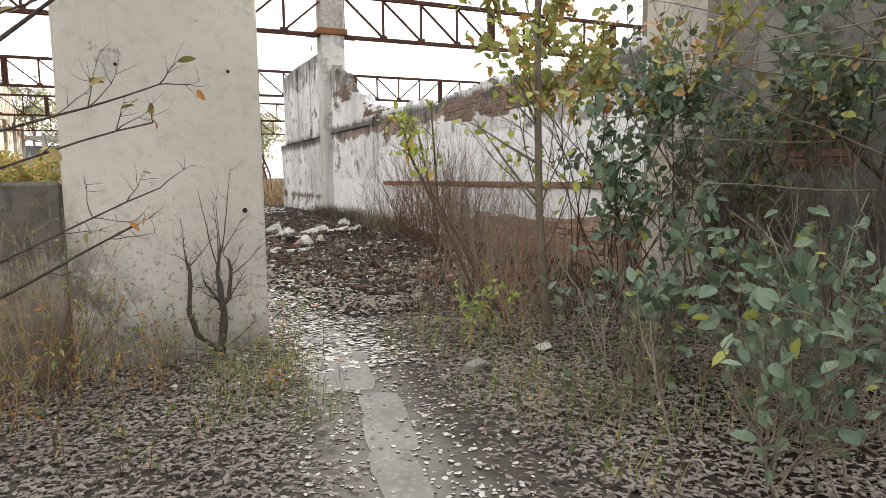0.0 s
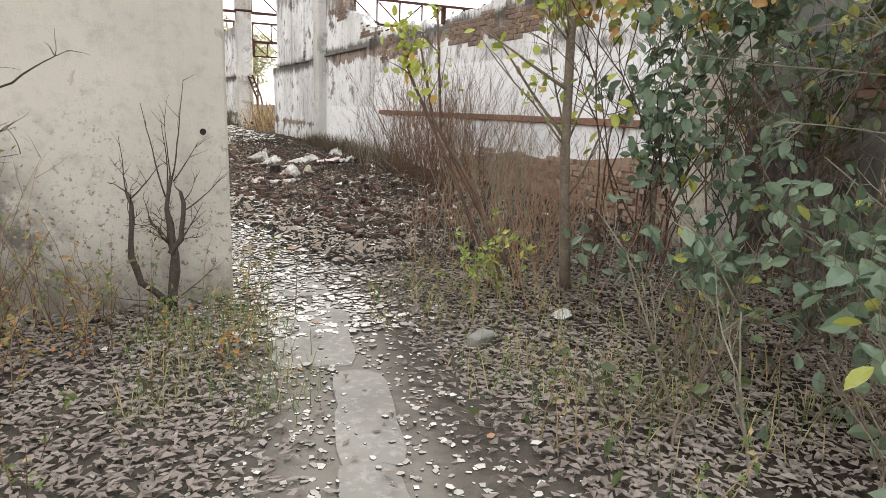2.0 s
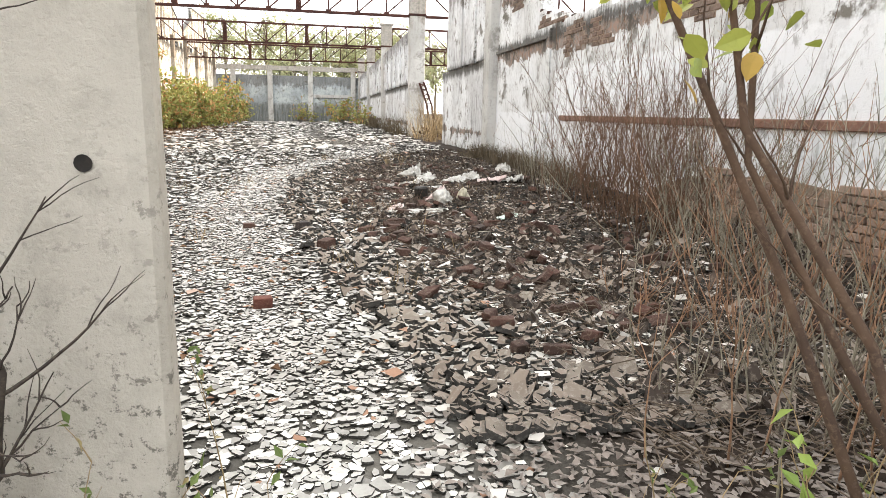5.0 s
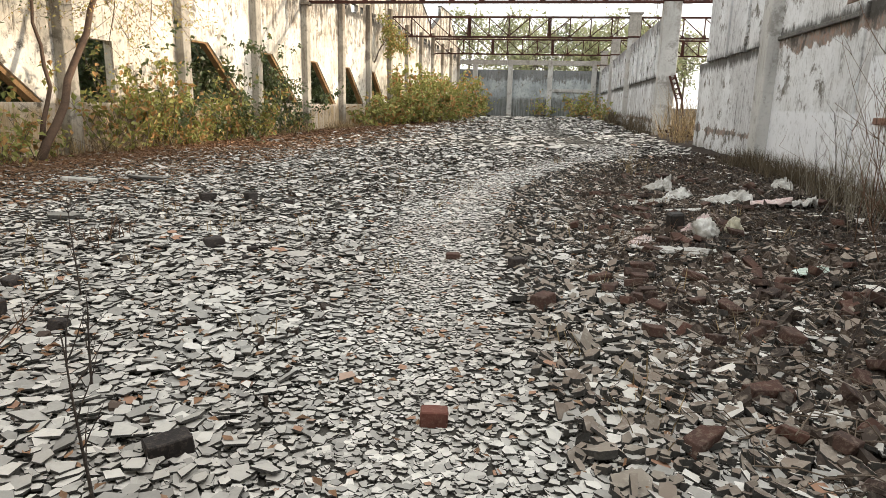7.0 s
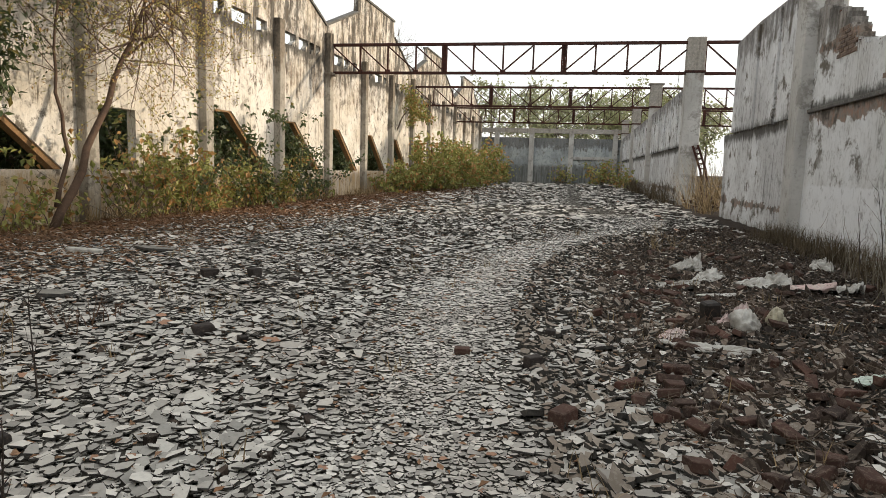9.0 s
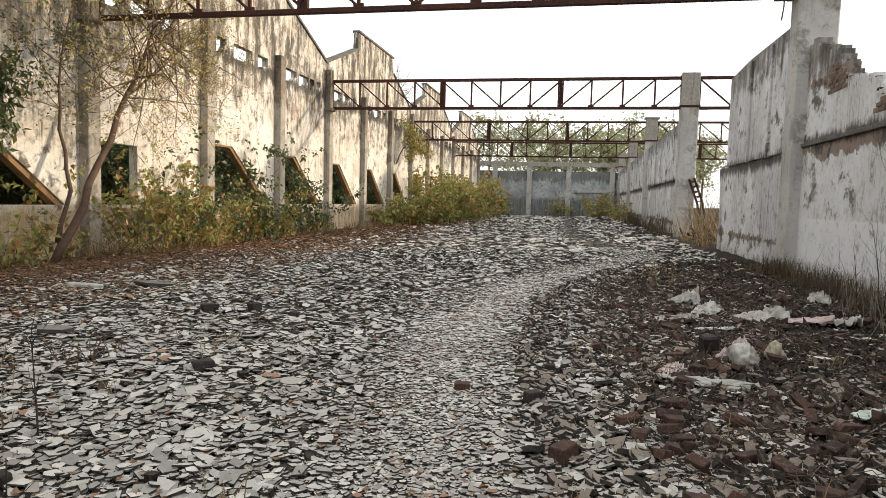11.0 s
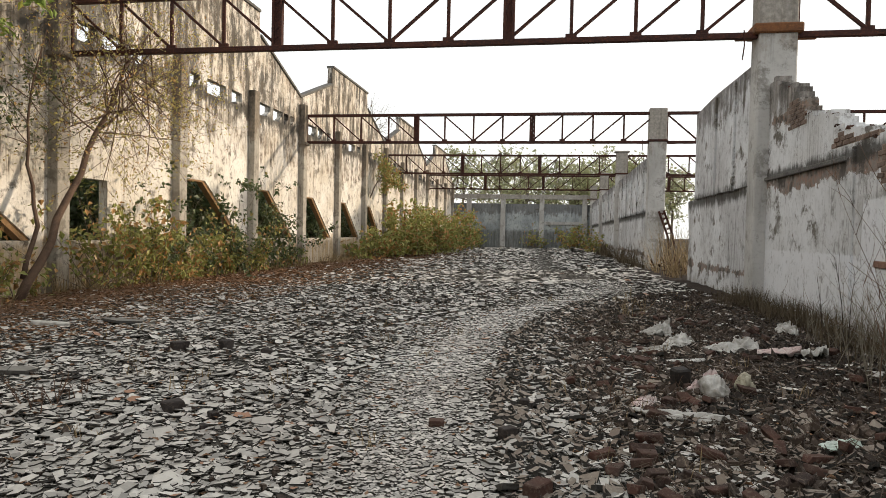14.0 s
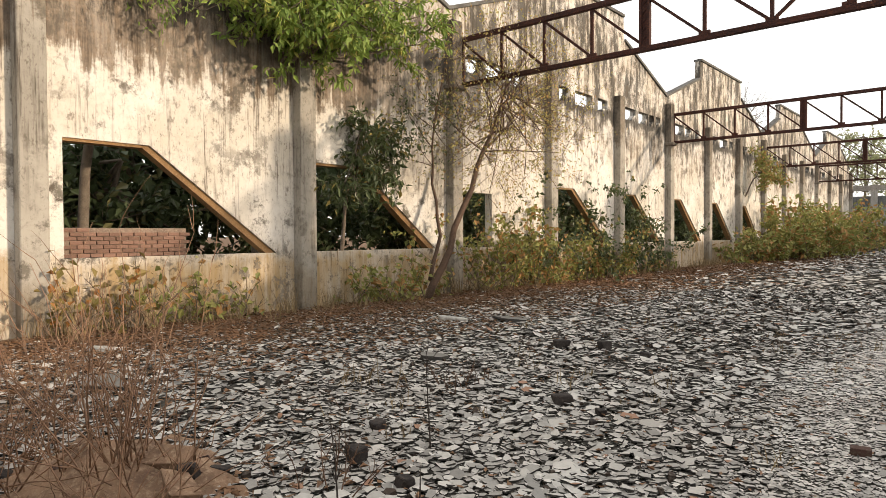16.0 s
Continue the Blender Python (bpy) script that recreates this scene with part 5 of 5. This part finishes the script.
leaves_on(c, tips, r, 44, 0.075, 0.5, 0.05, True, 0.3)
plant("bare_bush", "nearly leafless bush with a few orange leaves", "bush", w, M_DARKTWIG, c, M_AUTUMN)

# weeds
r = random.Random(61)


def weed(x, y, h, n, seed, mat, twig, label, leafn=40, size=0.04, spreadr=0.14):
    r = random.Random(seed)
    w, c, tips = Geo(), Geo(), []
    for _ in range(n):
        p = (x + r.gauss(0, spreadr), y + r.gauss(0, spreadr))
        pts = stem(w, (*p, gz(*p) - 0.02), spread(r, 3.0), h * r.uniform(0.5, 1.1), 0.004, r, 0.4, 5, 4)
        tips += pts[1:]
        twigs(w, pts, r, 2, h * 0.3, 0.002, tips)
    leaves_on(c, tips, r, leafn, size, 0.5, 0.03)
    plant("weed", label, "weed", w, twig, c if leafn else None, mat, group="weeds", kind="stuff")


for k, (x, y, h, n) in enumerate(((0.05, 5.3, 0.75, 8), (-0.5, 5.1, 0.6, 8), (-0.9, 4.6, 0.9, 9), (-0.35, 4.4, 0.6, 7), (-0.75, 3.9, 0.7, 8), (0.8, 5.0, 0.28, 12), (0.75, 4.4, 0.25, 10), (1.0, 5.5, 0.55, 9), (-0.2, 3.4, 0.5, 6), (-0.75, 5.3, 0.9, 8), (0.3, 5.2, 0.5, 6), (-0.05, 5.15, 0.75, 14), (-0.6, 4.8, 0.8, 14), (-1.2, 5.1, 1.0, 16), (-0.25, 5.35, 0.5, 16), (-0.9, 4.2, 0.7, 12), (1.02, 5.2, 0.5, 7), (-1.3, 4.4, 0.9, 14), (0.1, 4.7, 0.4, 12), (-0.72, 5.35, 1.4, 26), (-0.62, 5.0, 1.1, 22), (-0.8, 4.7, 1.2, 20), (-0.5, 5.45, 0.9, 16))):
    weed(x, y, h, n, 100 + k, M_GRASS if k % 3 else M_AUTUMN, M_STRAW if k % 2 else M_REED, "straggling green and straw-coloured weeds on leaf litter", 70, 0.045)
for k, (x, y, h, n) in enumerate(((2.75, 5.15, 0.6, 22), (2.5, 4.6, 0.35, 14), (2.3, 3.6, 0.35, 10), (2.05, 2.9, 0.5, 9), (2.9, 4.4, 0.4, 10), (3.3, 3.6, 0.5, 9), (2.0, 4.6, 0.25, 10), (1.95, 2.2, 0.3, 8), (3.0, 3.1, 0.5, 9), (2.35, 5.4, 0.5, 12))):
    weed(x, y, h, n, 130 + k, M_FRESH if k == 0 else M_GRASS, M_STRAW, "green weeds growing through dry leaves", 130 if k == 0 else 60, 0.085 if k == 0 else 0.04)


def tuft(g, x, y, n, h, r, w=0.005, lean=0.5):
    for _ in range(n):
        p = Vector((x + r.gauss(0, 0.09), y + r.gauss(0, 0.09), 0))
        p.z = gz(p.x, p.y) - 0.01
        d = spread(r, 1.6)
        d.z = abs(d.z) + 0.4
        s = Vector((-d.y, d.x, 0)).normalized() * w
        L = h * r.uniform(0.4, 1.1)
        m, t = p + d * L * 0.55, p + d * L * 0.9 + Vector((d.x, d.y, -0.1)) * L * lean * 0.4
        g.add([p - s, p + s, m + s * 0.7, m - s * 0.7, t], [(0, 1, 2, 3), (3, 2, 4)])


gr, st, brown, rust = Geo(), Geo(), Geo(), Geo()
for _ in range(90):
    x, y = r.uniform(0.3, 1.1), r.uniform(3.6, 5.5)
    tuft(gr, x, y, 12, 0.16, r, 0.003)
for _ in range(70):
    tuft(gr, r.uniform(1.9, 3.4), r.uniform(2.0, 5.6), 10, 0.25, r, 0.003)
for _ in range(180):
    tuft(brown, 5.9 - abs(r.gauss(0, 0.3)), r.uniform(14, 22.5), 18, 0.42, r)
for _ in range(260):
    tuft(st, -11.2 + abs(r.gauss(0, 0.5)), r.uniform(7, 60), 14, 0.5, r, 0.008)
for _ in range(60):
    tuft(st, r.uniform(-8, 4.5), r.uniform(8, 24), 14, 0.18, r)
for _ in range(46):
    tuft(brown, 5.7 - abs(r.gauss(0, 0.5)), r.uniform(37.5, 62), 18, 1.0, r, 0.012)
for _ in range(22):
    tuft(rust, r.uniform(5.7, 7.0), r.uniform(30.4, 37), 14, 2.0, r, 0.01)
thing("grass", "short green grass tufts beside the path", "grass", gr, M_GRASS, kind="stuff")
thing("dry_grass", "tall straw-brown dead grass in the gap of the shaded wall", "grass", rust, M_STRAW, kind="stuff")
thing("dry_grass", "dull brown dry grass at the foot of the shaded wall", "grass", brown, M_DEADGRASS, kind="stuff")
thing("dry_grass", "straw-coloured dry grass along the wall feet", "grass", st, M_STRAW, kind="stuff")

# dry reeds against the shaded wall
for k, (x, y, n, h) in enumerate(((5.1, 12.6, 90, 2.0), (5.2, 14.0, 45, 1.0), (5.2, 11.2, 80, 1.7), (5.3, 15.6, 26, 0.7), (4.9, 10.0, 140, 2.0), (4.7, 8.7, 60, 0.7), (3.8, 7.4, 45, 0.45), (3.5, 6.5, 45, 0.6), (5.2, 6.9, 40, 1.1), (4.6, 8.1, 40, 1.4), (4.2, 7.1, 40, 1.3), (3.75, 6.05, 30, 1.1), (3.35, 5.3, 30, 0.9), (5.0, 9.1, 34, 1.4))):
    r = random.Random(200 + k)
    w = Geo()
    for _ in range(n):
        p = (x + r.gauss(0, 0.32), y + r.gauss(0, 0.45))
        pts = stem(w, (*p, gz(*p) - 0.03), spread(r, 4.0), h * r.uniform(0.45, 1.1), 0.0055, r, 0.3, 5, 4)
        twigs(w, pts, r, 4, h * 0.28, 0.0026, None, 0.3, 0.6)
    plant("dry_reeds", "thicket of dry red-brown stems against the shaded wall", "reeds", w, M_REED if k in (0, 2, 4) else M_PALETWIG if k % 2 else M_RUSTSTEM, group="dry thickets", kind="stuff")

# dry stems in the hall
for k, (x, y, n, h) in enumerate(((-2.95, 7.95, 46, 1.5), (-3.7, 7.6, 34, 1.3), (-2.4, 7.7, 26, 1.0), (-4.6, 8.4, 26, 1.1), (-1.95, 8.9, 12, 0.6), (-3.9, 10.9, 14, 0.35), (-3.0, 11.6, 16, 0.35), (-0.3, 12.1, 14, 0.1), (2.2, 12.6, 26, 0.25), (2.85, 19.0, 20, 0.6))):
    r = random.Random(230 + k)
    w = Geo()
    for _ in range(n):
        p = (x + r.gauss(0, 0.2), y + r.gauss(0, 0.2))
        pts = stem(w, (*p, gz(*p) - 0.03 + (0.2 if k == 0 else 0)), spread(r, 2.5), h * r.uniform(0.4, 1.1), 0.006, r, 0.4, 5, 4)
        twigs(w, pts, r, 3, h * 0.3, 0.003, None)
    plant("dry_tuft", "tuft of dry reddish stems among the slates", "weed", w, M_RUSTSTEM if k < 4 else M_REED if k % 2 == 0 else M_STRAW, group="dry tufts", kind="stuff")
for k, (x, y, h) in enumerate(((-1.92, 9.8, 0.75), (0.1, 7.35, 0.75), (-0.75, 8.4, 0.55), (-1.2, 8.3, 0.6), (3.4, 8.0, 0.6), (3.0, 9.3, 0.5), (5.3, 15.6, 1.3), (5.4, 15.75, 1.05), (5.15, 15.9, 0.9))):
    r = random.Random(250 + k)
    w = Geo()
    pts = stem(w, (x, y, gz(x, y) - 0.02), (r.gauss(0, 0.1), 0.05, 1), h, 0.008, r, 0.2, 8, 5)
    twigs(w, pts, r, 6, h * 0.3, 0.003, None, 0.3, 0.5)
    plant("dead_stalk", "thin dark leafless stalk rising from the slates", "weed", w, M_DARKTWIG, group="dead stalks")


def tree(name, label, trunk, r0, crown, n, size, seed, mat, bark=None, ratio=0.5, hang=0.0, boughs=9, L=1.6, fine=False, by=0.2, depth=2, thin=1.0):
    """Trunk through given points; boughs run from it into the crown's clumps."""
    r = random.Random(seed)
    w, c, tips = Geo(), Geo(), []
    pts = []
    tr = [Vector(p) for p in trunk]
    for p, q in zip(tr, tr[1:]):
        pts += [p.lerp(q, t) + spread(r) * r0 * 0.5 for t in (0, 0.33, 0.66)]
    pts.append(tr[-1])
    w.tube(pts, [r0 * (1 - 0.8 * k / (len(pts) - 1)) for k in range(len(pts))], 8)
    cx, cy, cz, rx, ry, rz = crown
    for _ in range(boughs):
        t = Vector((cx, cy, cz)) + Vector([v * e * r.random() ** 0.4 for v, e in zip(spread(r), (rx, ry, rz))])
        p = pts[r.randrange(len(pts) // 2, len(pts))]
        q = stem(w, p, t - p, (t - p).length, r0 * 0.35 * thin, r, 0.3, 7, 5)
        tips += q[4:]
        twigs(w, q, r, 6, L, r0 * 0.1 * thin, tips, 0.4, 0.1, depth)
    leaves_on(c, tips, r, n, size, ratio, by, fine, hang)
    return plant(name, label, "tree", w, bark or M_BARK, c, mat, "trunk", "crown")


# spindly tree leaning over the sunlit wall
tree("wall_tree", "spindly leaning tree with tiny yellow-brown leaves before the sunlit wall", ((-10.5, 19.2, -0.2), (-10.3, 19.9, 1.2), (-10.15, 20.7, 2.9), (-10.0, 21.5, 4.6), (-9.9, 22.0, 5.8), (-9.7, 22.8, 7.0)), 0.11, (-9.7, 22.0, 5.0, 1.2, 4.6, 2.7), 5600, 0.1, 301, M_TWIGGY, bark=M_TWIGBROWN, boughs=46, L=1.9, by=0.3, thin=0.6)
tree("wall_tree", "thin forked dark stem with small leaves before the sunlit wall", ((-10.55, 19.4, 0.4), (-10.4, 19.7, 1.6), (-10.5, 19.5, 3.0), (-10.4, 19.4, 4.5), (-10.3, 19.8, 6.2)), 0.06, (-10.5, 19.5, 4.6, 0.6, 1.6, 1.8), 800, 0.11, 302, M_DARK, bark=M_TWIGBROWN, boughs=10, L=0.9, by=0.3, thin=0.7)
tree("wall_tree", "dark drooping large-leaved growth in the wall's opening", ((-11.9, 17.4, -0.3), (-11.8, 17.4, 1.8), (-11.5, 17.5, 3.4), (-11.2, 17.6, 4.6)), 0.07, (-11.1, 17.6, 3.3, 0.4, 1.2, 1.6), 1700, 0.24, 303, M_DARK, boughs=14, L=0.7, hang=0.6, ratio=0.4)
tree("overhanging_tree", "green pinnate-leaved tree hanging over the wall top", ((-12.9, 15.5, -0.3), (-12.8, 15.5, 3.0), (-12.4, 15.6, 6.0), (-11.4, 15.8, 7.6)), 0.16, (-10.3, 16.6, 6.9, 1.1, 3.6, 1.3), 7500, 0.24, 304, M_FRESH, boughs=32, L=1.0, hang=0.8, ratio=0.42)
tree("overhanging_tree", "yellow-green tree crown above the wall top", ((-13.2, 11.5, -0.3), (-13, 11.6, 3.0), (-12.4, 11.8, 6.3), (-11.6, 12.2, 7.8)), 0.14, (-11.0, 12.6, 6.9, 0.6, 1.8, 0.8), 900, 0.16, 305, M_FRESH, boughs=9, L=0.8, hang=0.9, ratio=0.35)
for k, (y, y1, h, n, m) in enumerate(((22.9, 25.6, 2.7, 2600, M_HEDGE), (25.0, 27.4, 1.4, 1700, M_HEDGE), (27.4, 31.5, 2.1, 2300, M_HEDGE), (28.3, 31.2, 4.0, 2200, M_DARK), (32.8, 35.0, 3.7, 1700, M_DARK), (24.6, 26.0, 3.4, 900, M_DARK), (31.5, 36.5, 0.9, 700, M_HEDGE), (16.6, 20.0, 1.2, 900, M_HEDGE), (11.6, 14.2, 1.1, 420, M_HEDGE), (21.95, 23.6, 3.0, 1300, M_HEDGE), (10.4, 12.0, 1.5, 300, M_AUTUMN))):
    r = random.Random(320 + k)
    w, c, tips = Geo(), Geo(), []
    for _ in range(22):
        x, yy = -11.2 + abs(r.gauss(0, 0.35)), r.uniform(y, y1)
        pts = stem(w, (x, yy, gz(x, yy) - 0.05), spread(r, 2.0), h * r.uniform(0.35, 1.15), 0.012, r, 0.5, 6, 4)
        tips += pts[1:]
        twigs(w, pts, r, 5, 0.5, 0.005, tips, depth=1)
    leaves_on(c, tips, r, int(n * 0.62), 0.2, 0.65, 0.2, False, 0.5)
    plant("creeper", "yellow-green creeper and bush clambering up the sunlit wall", "bush", w, M_BARK, c, m, group="wall creepers")
for k, (x, y, rx, ry, h, n) in enumerate(((-10.2, 47, 0.5, 1.6, 1.6, 700), (-9.4, 52, 1.2, 2.6, 3.4, 2600), (-8.9, 58, 1.4, 3.0, 3.6, 2800), (-8.0, 65, 1.8, 3.5, 4.0, 2800), (-9.0, 72, 1.4, 4, 4.2, 1600), (-8.5, 86, 1.5, 2, 2.6, 600), (-1.0, 88, 0.7, 0.8, 2.6, 260), (3.6, 85, 1.3, 2, 2.8, 900), (5.2, 66, 0.4, 3, 1.4, 300))):
    r = random.Random(340 + k)
    w, c, tips = Geo(), Geo(), []
    for _ in range(34):
        px, py = x + r.gauss(0, rx * 0.6), y + r.gauss(0, ry * 0.6)
        pts = stem(w, (px, py, gz(px, py) - 0.05), spread(r, 2.0), h * r.uniform(0.4, 1.05), 0.02, r, 0.5, 6, 4)
        tips += pts[1:]
        twigs(w, pts, r, 4, 0.9, 0.008, tips)
    leaves_on(c, tips, r, n, 0.36, 0.65, 0.35, False, 0.3)
    plant("bush", "rounded yellow-green bush growing on the hall floor", "bush", w, M_BARK, c, M_HEDGE, group="bushes in the hall")
tree("wall_tree", "green bush rooted high in the wall", ((-11.6, 51.5, 4.0), (-11.2, 51.6, 5.0), (-10.6, 51.7, 5.8)), 0.06, (-10.4, 51.5, 5.4, 0.8, 2.4, 1.6), 1400, 0.24, 306, M_HEDGE, boughs=10, L=0.8)
tree("bare_tree", "bare grey twigs above the gable", ((-12.5, 52, -0.3), (-12.5, 52, 6), (-12.2, 53.5, 9.6)), 0.12, (-12, 54, 10, 1.0, 3.2, 1.6), 60, 0.1, 307, M_AUTUMN, boughs=10, L=1.4)

# woods behind the sunlit wall
for k in range(13):
    y = 7.0 + k * 5.6
    r = random.Random(400 + k)
    tree("background_tree", "dark leafy tree behind the factory wall", ((-14.6, y, -0.3), (-14.5, y, 1.5), (-14.4, y + 0.3, 3.4)), 0.14, (-14.6 - r.random(), y, 2.1, 1.5, 3.0, 2.3), 3000, 0.34, 400 + k, M_WOODS, boughs=22, L=1.3, ratio=0.55, by=0.5, depth=1)
    tree("background_tree", "dark leafy tree behind the factory wall", ((-18.2, y + 2, -0.3), (-18, y + 2, 2.5), (-18, y + 2, 4.4)), 0.18, (-18.0, y + 2, 2.6, 1.8, 3.4, 3.0), 2600, 0.5, 430 + k, M_WOODS, boughs=22, L=1.5, ratio=0.6, by=0.6, depth=1)
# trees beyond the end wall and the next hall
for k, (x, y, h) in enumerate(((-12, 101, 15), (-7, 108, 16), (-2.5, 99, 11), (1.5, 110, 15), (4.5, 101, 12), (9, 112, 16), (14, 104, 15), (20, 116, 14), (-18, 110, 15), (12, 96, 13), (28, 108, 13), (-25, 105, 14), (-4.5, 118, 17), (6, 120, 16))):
    tree("far_tree", "tall open-crowned tree beyond the end wall", ((x, y, -0.5), (x + 0.3, y, h * 0.45), (x, y, h * 0.9)), 0.22, (x, y, h * 0.62, 5.2, 3.5, h * 0.34), 1500, 0.55, 460 + k, M_FAR_HAZED, boughs=30, L=2.2, ratio=0.6, by=0.9, depth=1)

# ---- brickwork ----
brick_mesh = [stone(random.Random(500 + k), 0.222, 0.11, 0.068, 0.03).mesh("brick", M_BRICK) for k in range(6)]
old_brick = [stone(random.Random(520 + k), 0.222, 0.11, 0.068, 0.07).mesh("brick", M_BRICK_OLD) for k in range(6)]
high_brick = [stone(random.Random(540 + k), 0.222, 0.11, 0.068, 0.09).mesh("brick", M_BRICK_DUSTY) for k in range(6)]
infill = thing("brick_infill", "low red brick infill laid in the wall's slanted opening", "brickwork")
part("mortar", Geo().box(XL - 0.24, COLS[1] + 0.47, SILL + 0.003, XL - 0.08, COLS[1] + 2.83, SILL + 0.56, 0.01), M_MORTAR, infill)
r = random.Random(70)
for row in range(7):
    for k in range(11 if row < 6 else 2):
        y = COLS[1] + 0.58 + 0.232 * k + (0.11 if row % 2 else 0)
        if y < COLS[1] + 2.82:
            part("brick", r.choice(brick_mesh), None, infill).matrix_basis = pose(XL - 0.1 + r.gauss(0, 0.004), y, SILL + 0.04 + 0.08 * row, r.gauss(0, 1), r.gauss(0, 1), 90 + r.gauss(0, 1.2))
bare = thing("bare_brickwork", "bare crumbling red brickwork where plaster has fallen off", "brickwork")
part("mortar", Geo().slab_x([(6.2, -0.2), (13.1, -0.2), (12.9, 0.2), (12.6, 0.4), (12.2, 0.5), (11.8, 0.62), (11.1, 0.66), (10.2, 0.8), (9.1, 0.74), (8.2, 0.82), (7.1, 0.95), (6.2, 0.88)], XR - 0.012, XR + 0.02), M_MORTAR, bare)
for row in range(11):
    for k in range(29):
        y, z = 6.3 + 0.235 * k + (0.115 if row % 2 else 0), 0.06 + 0.08 * row
        lim = (0.78 if y < 11.2 else 0.78 - (y - 11.2) * 0.33) + 0.1 * noise.noise((y * 1.3, z * 2, 5))
        if z < lim and y < 13 and noise.noise((y * 0.9, z * 1.6, 12)) < 0.55:
            part("brick", r.choice(old_brick), None, bare).matrix_basis = pose(XR - 0.005 - r.random() * 0.02, y, z, r.gauss(0, 1.5), r.gauss(0, 1.5), 90 + r.gauss(0, 2))
high = thing("bare_brickwork", "bare brick courses along the shaded wall's broken top", "brickwork")
crumb = Geo()
for row in range(26):
    for k in range(52):
        y, z = 9.6 + 0.235 * k + (0.115 if row % 2 else 0), 2.38 + 0.08 * row
        lost = noise.noise((y * 0.55, z * 1.1, 31)) + 0.5 * noise.noise((y * 1.9, z * 2.2, 7))
        near = 2.62 + 0.22 * noise.noise((y * 0.7, 0, 3)) if y < 16.6 else 3.2
        if z > jag(y) - 0.14 or z < near or lost < (-0.05 if y < 16.6 else 0.3) or y > 20.4:
            continue
        crumb.box(XR - 0.004, y - 0.12, z - 0.042, XR + 0.02, y + 0.12, z + 0.042, 0.002)
        part("brick", r.choice(high_brick), None, high).matrix_basis = pose(XR + 0.042 - r.random() * 0.014, y, z, r.gauss(0, 1.5), r.gauss(0, 1.5), 90 + r.gauss(0, 2))
tagged(part("mortar", crumb, M_MORTAR, high), kind="stuff")
spot = thing("bare_brickwork", "small patch of bare brick in the dirty grey wall", "brickwork")
part("mortar", Geo().box(5.588, 3.5, 1.55, 5.61, 4.15, 2.0, 0.004), M_MORTAR, spot)
for row in range(6):
    for k in range(3):
        y, z = 3.6 + 0.235 * k + (0.1 if row % 2 else 0), 1.58 + 0.08 * row
        if noise.noise((y * 3, z * 3, 1)) < 0.35:
            part("brick", r.choice(brick_mesh), None, spot).matrix_basis = pose(5.6 - r.random() * 0.02 + 0.03, y, z, r.gauss(0, 2), r.gauss(0, 2), 90 + r.gauss(0, 2))
# loose bricks left along the broken wall top
for k in range(110):
    y = r.uniform(15.5, 21.4) if k % 4 else r.uniform(6.5, 15.5)
    z = min(q[1] for q in top_r if abs(q[0] - y) < 0.2)
    part("brick", r.choice(kinds), None, wall_r).matrix_basis = pose(XR + r.uniform(0.06, 0.2), y, z + 0.01, r.gauss(0, 6), r.gauss(0, 6), r.choice((0, 90)) + r.gauss(0, 9))

# fallen bricks and a bent iron strut in the gap of the shaded wall
gap_heap = thing("brick_rubble", "broken bricks heaped in the gap of the shaded wall", "rubble", kind="stuff")
for k in range(60):
    x, y = r.uniform(5.7, 7.2), r.uniform(31.0, 38.0)
    part("brick", r.choice(kinds), None, gap_heap).matrix_basis = pose(x, y, gz(x, y) + 0.04 + max(0.0, 0.5 - abs(y - 35.5) * 0.14) * r.random(), r.gauss(0, 22), r.gauss(0, 22), r.uniform(0, 360))
strut = thing("bent_strut", "bent rusty lattice strut leaning on a concrete column", "strut")
part("bar", Geo().bar((6.95, 38.1, 0.0), (6.72, 38.1, 1.75), 0.09).bar((6.72, 38.1, 1.75), (6.3, 38.15, 2.9), 0.09), M_STEEL, strut)
part("bar", Geo().bar((7.18, 38.1, 0.0), (6.95, 38.1, 1.8), 0.09).bar((6.95, 38.1, 1.8), (6.52, 38.15, 2.95), 0.09), M_STEEL, strut)
for k in range(9):
    t = 0.12 + k * 0.1
    xa = 6.72 - 0.42 * t
    part("lacing", Geo().bar((xa, 38.1, 1.75 + 1.15 * t), (xa + 0.23, 38.1, 1.8 + 1.15 * t + (0.1 if k % 2 else -0.05)), 0.05), M_STEEL, strut)
for k in range(11):                          # plaster broken from the pier's foot
    x, s = -0.4 + 0.12 * k + r.uniform(-0.05, 0.05), r.uniform(0.08, 0.2)
    o = thing("plaster_lump", "broken cement lump at the pier's foot", "rubble", stone(r, s, s * 0.7, s * 0.4, 0.3), M_DULL if k % 3 else M_CEMENT, "plaster pieces")
    o.matrix_basis = pose(x, 5.52 + r.uniform(-0.05, 0.05), gz(x, 5.52) + s * 0.1, r.gauss(0, 8), r.gauss(0, 8), r.uniform(0, 360))
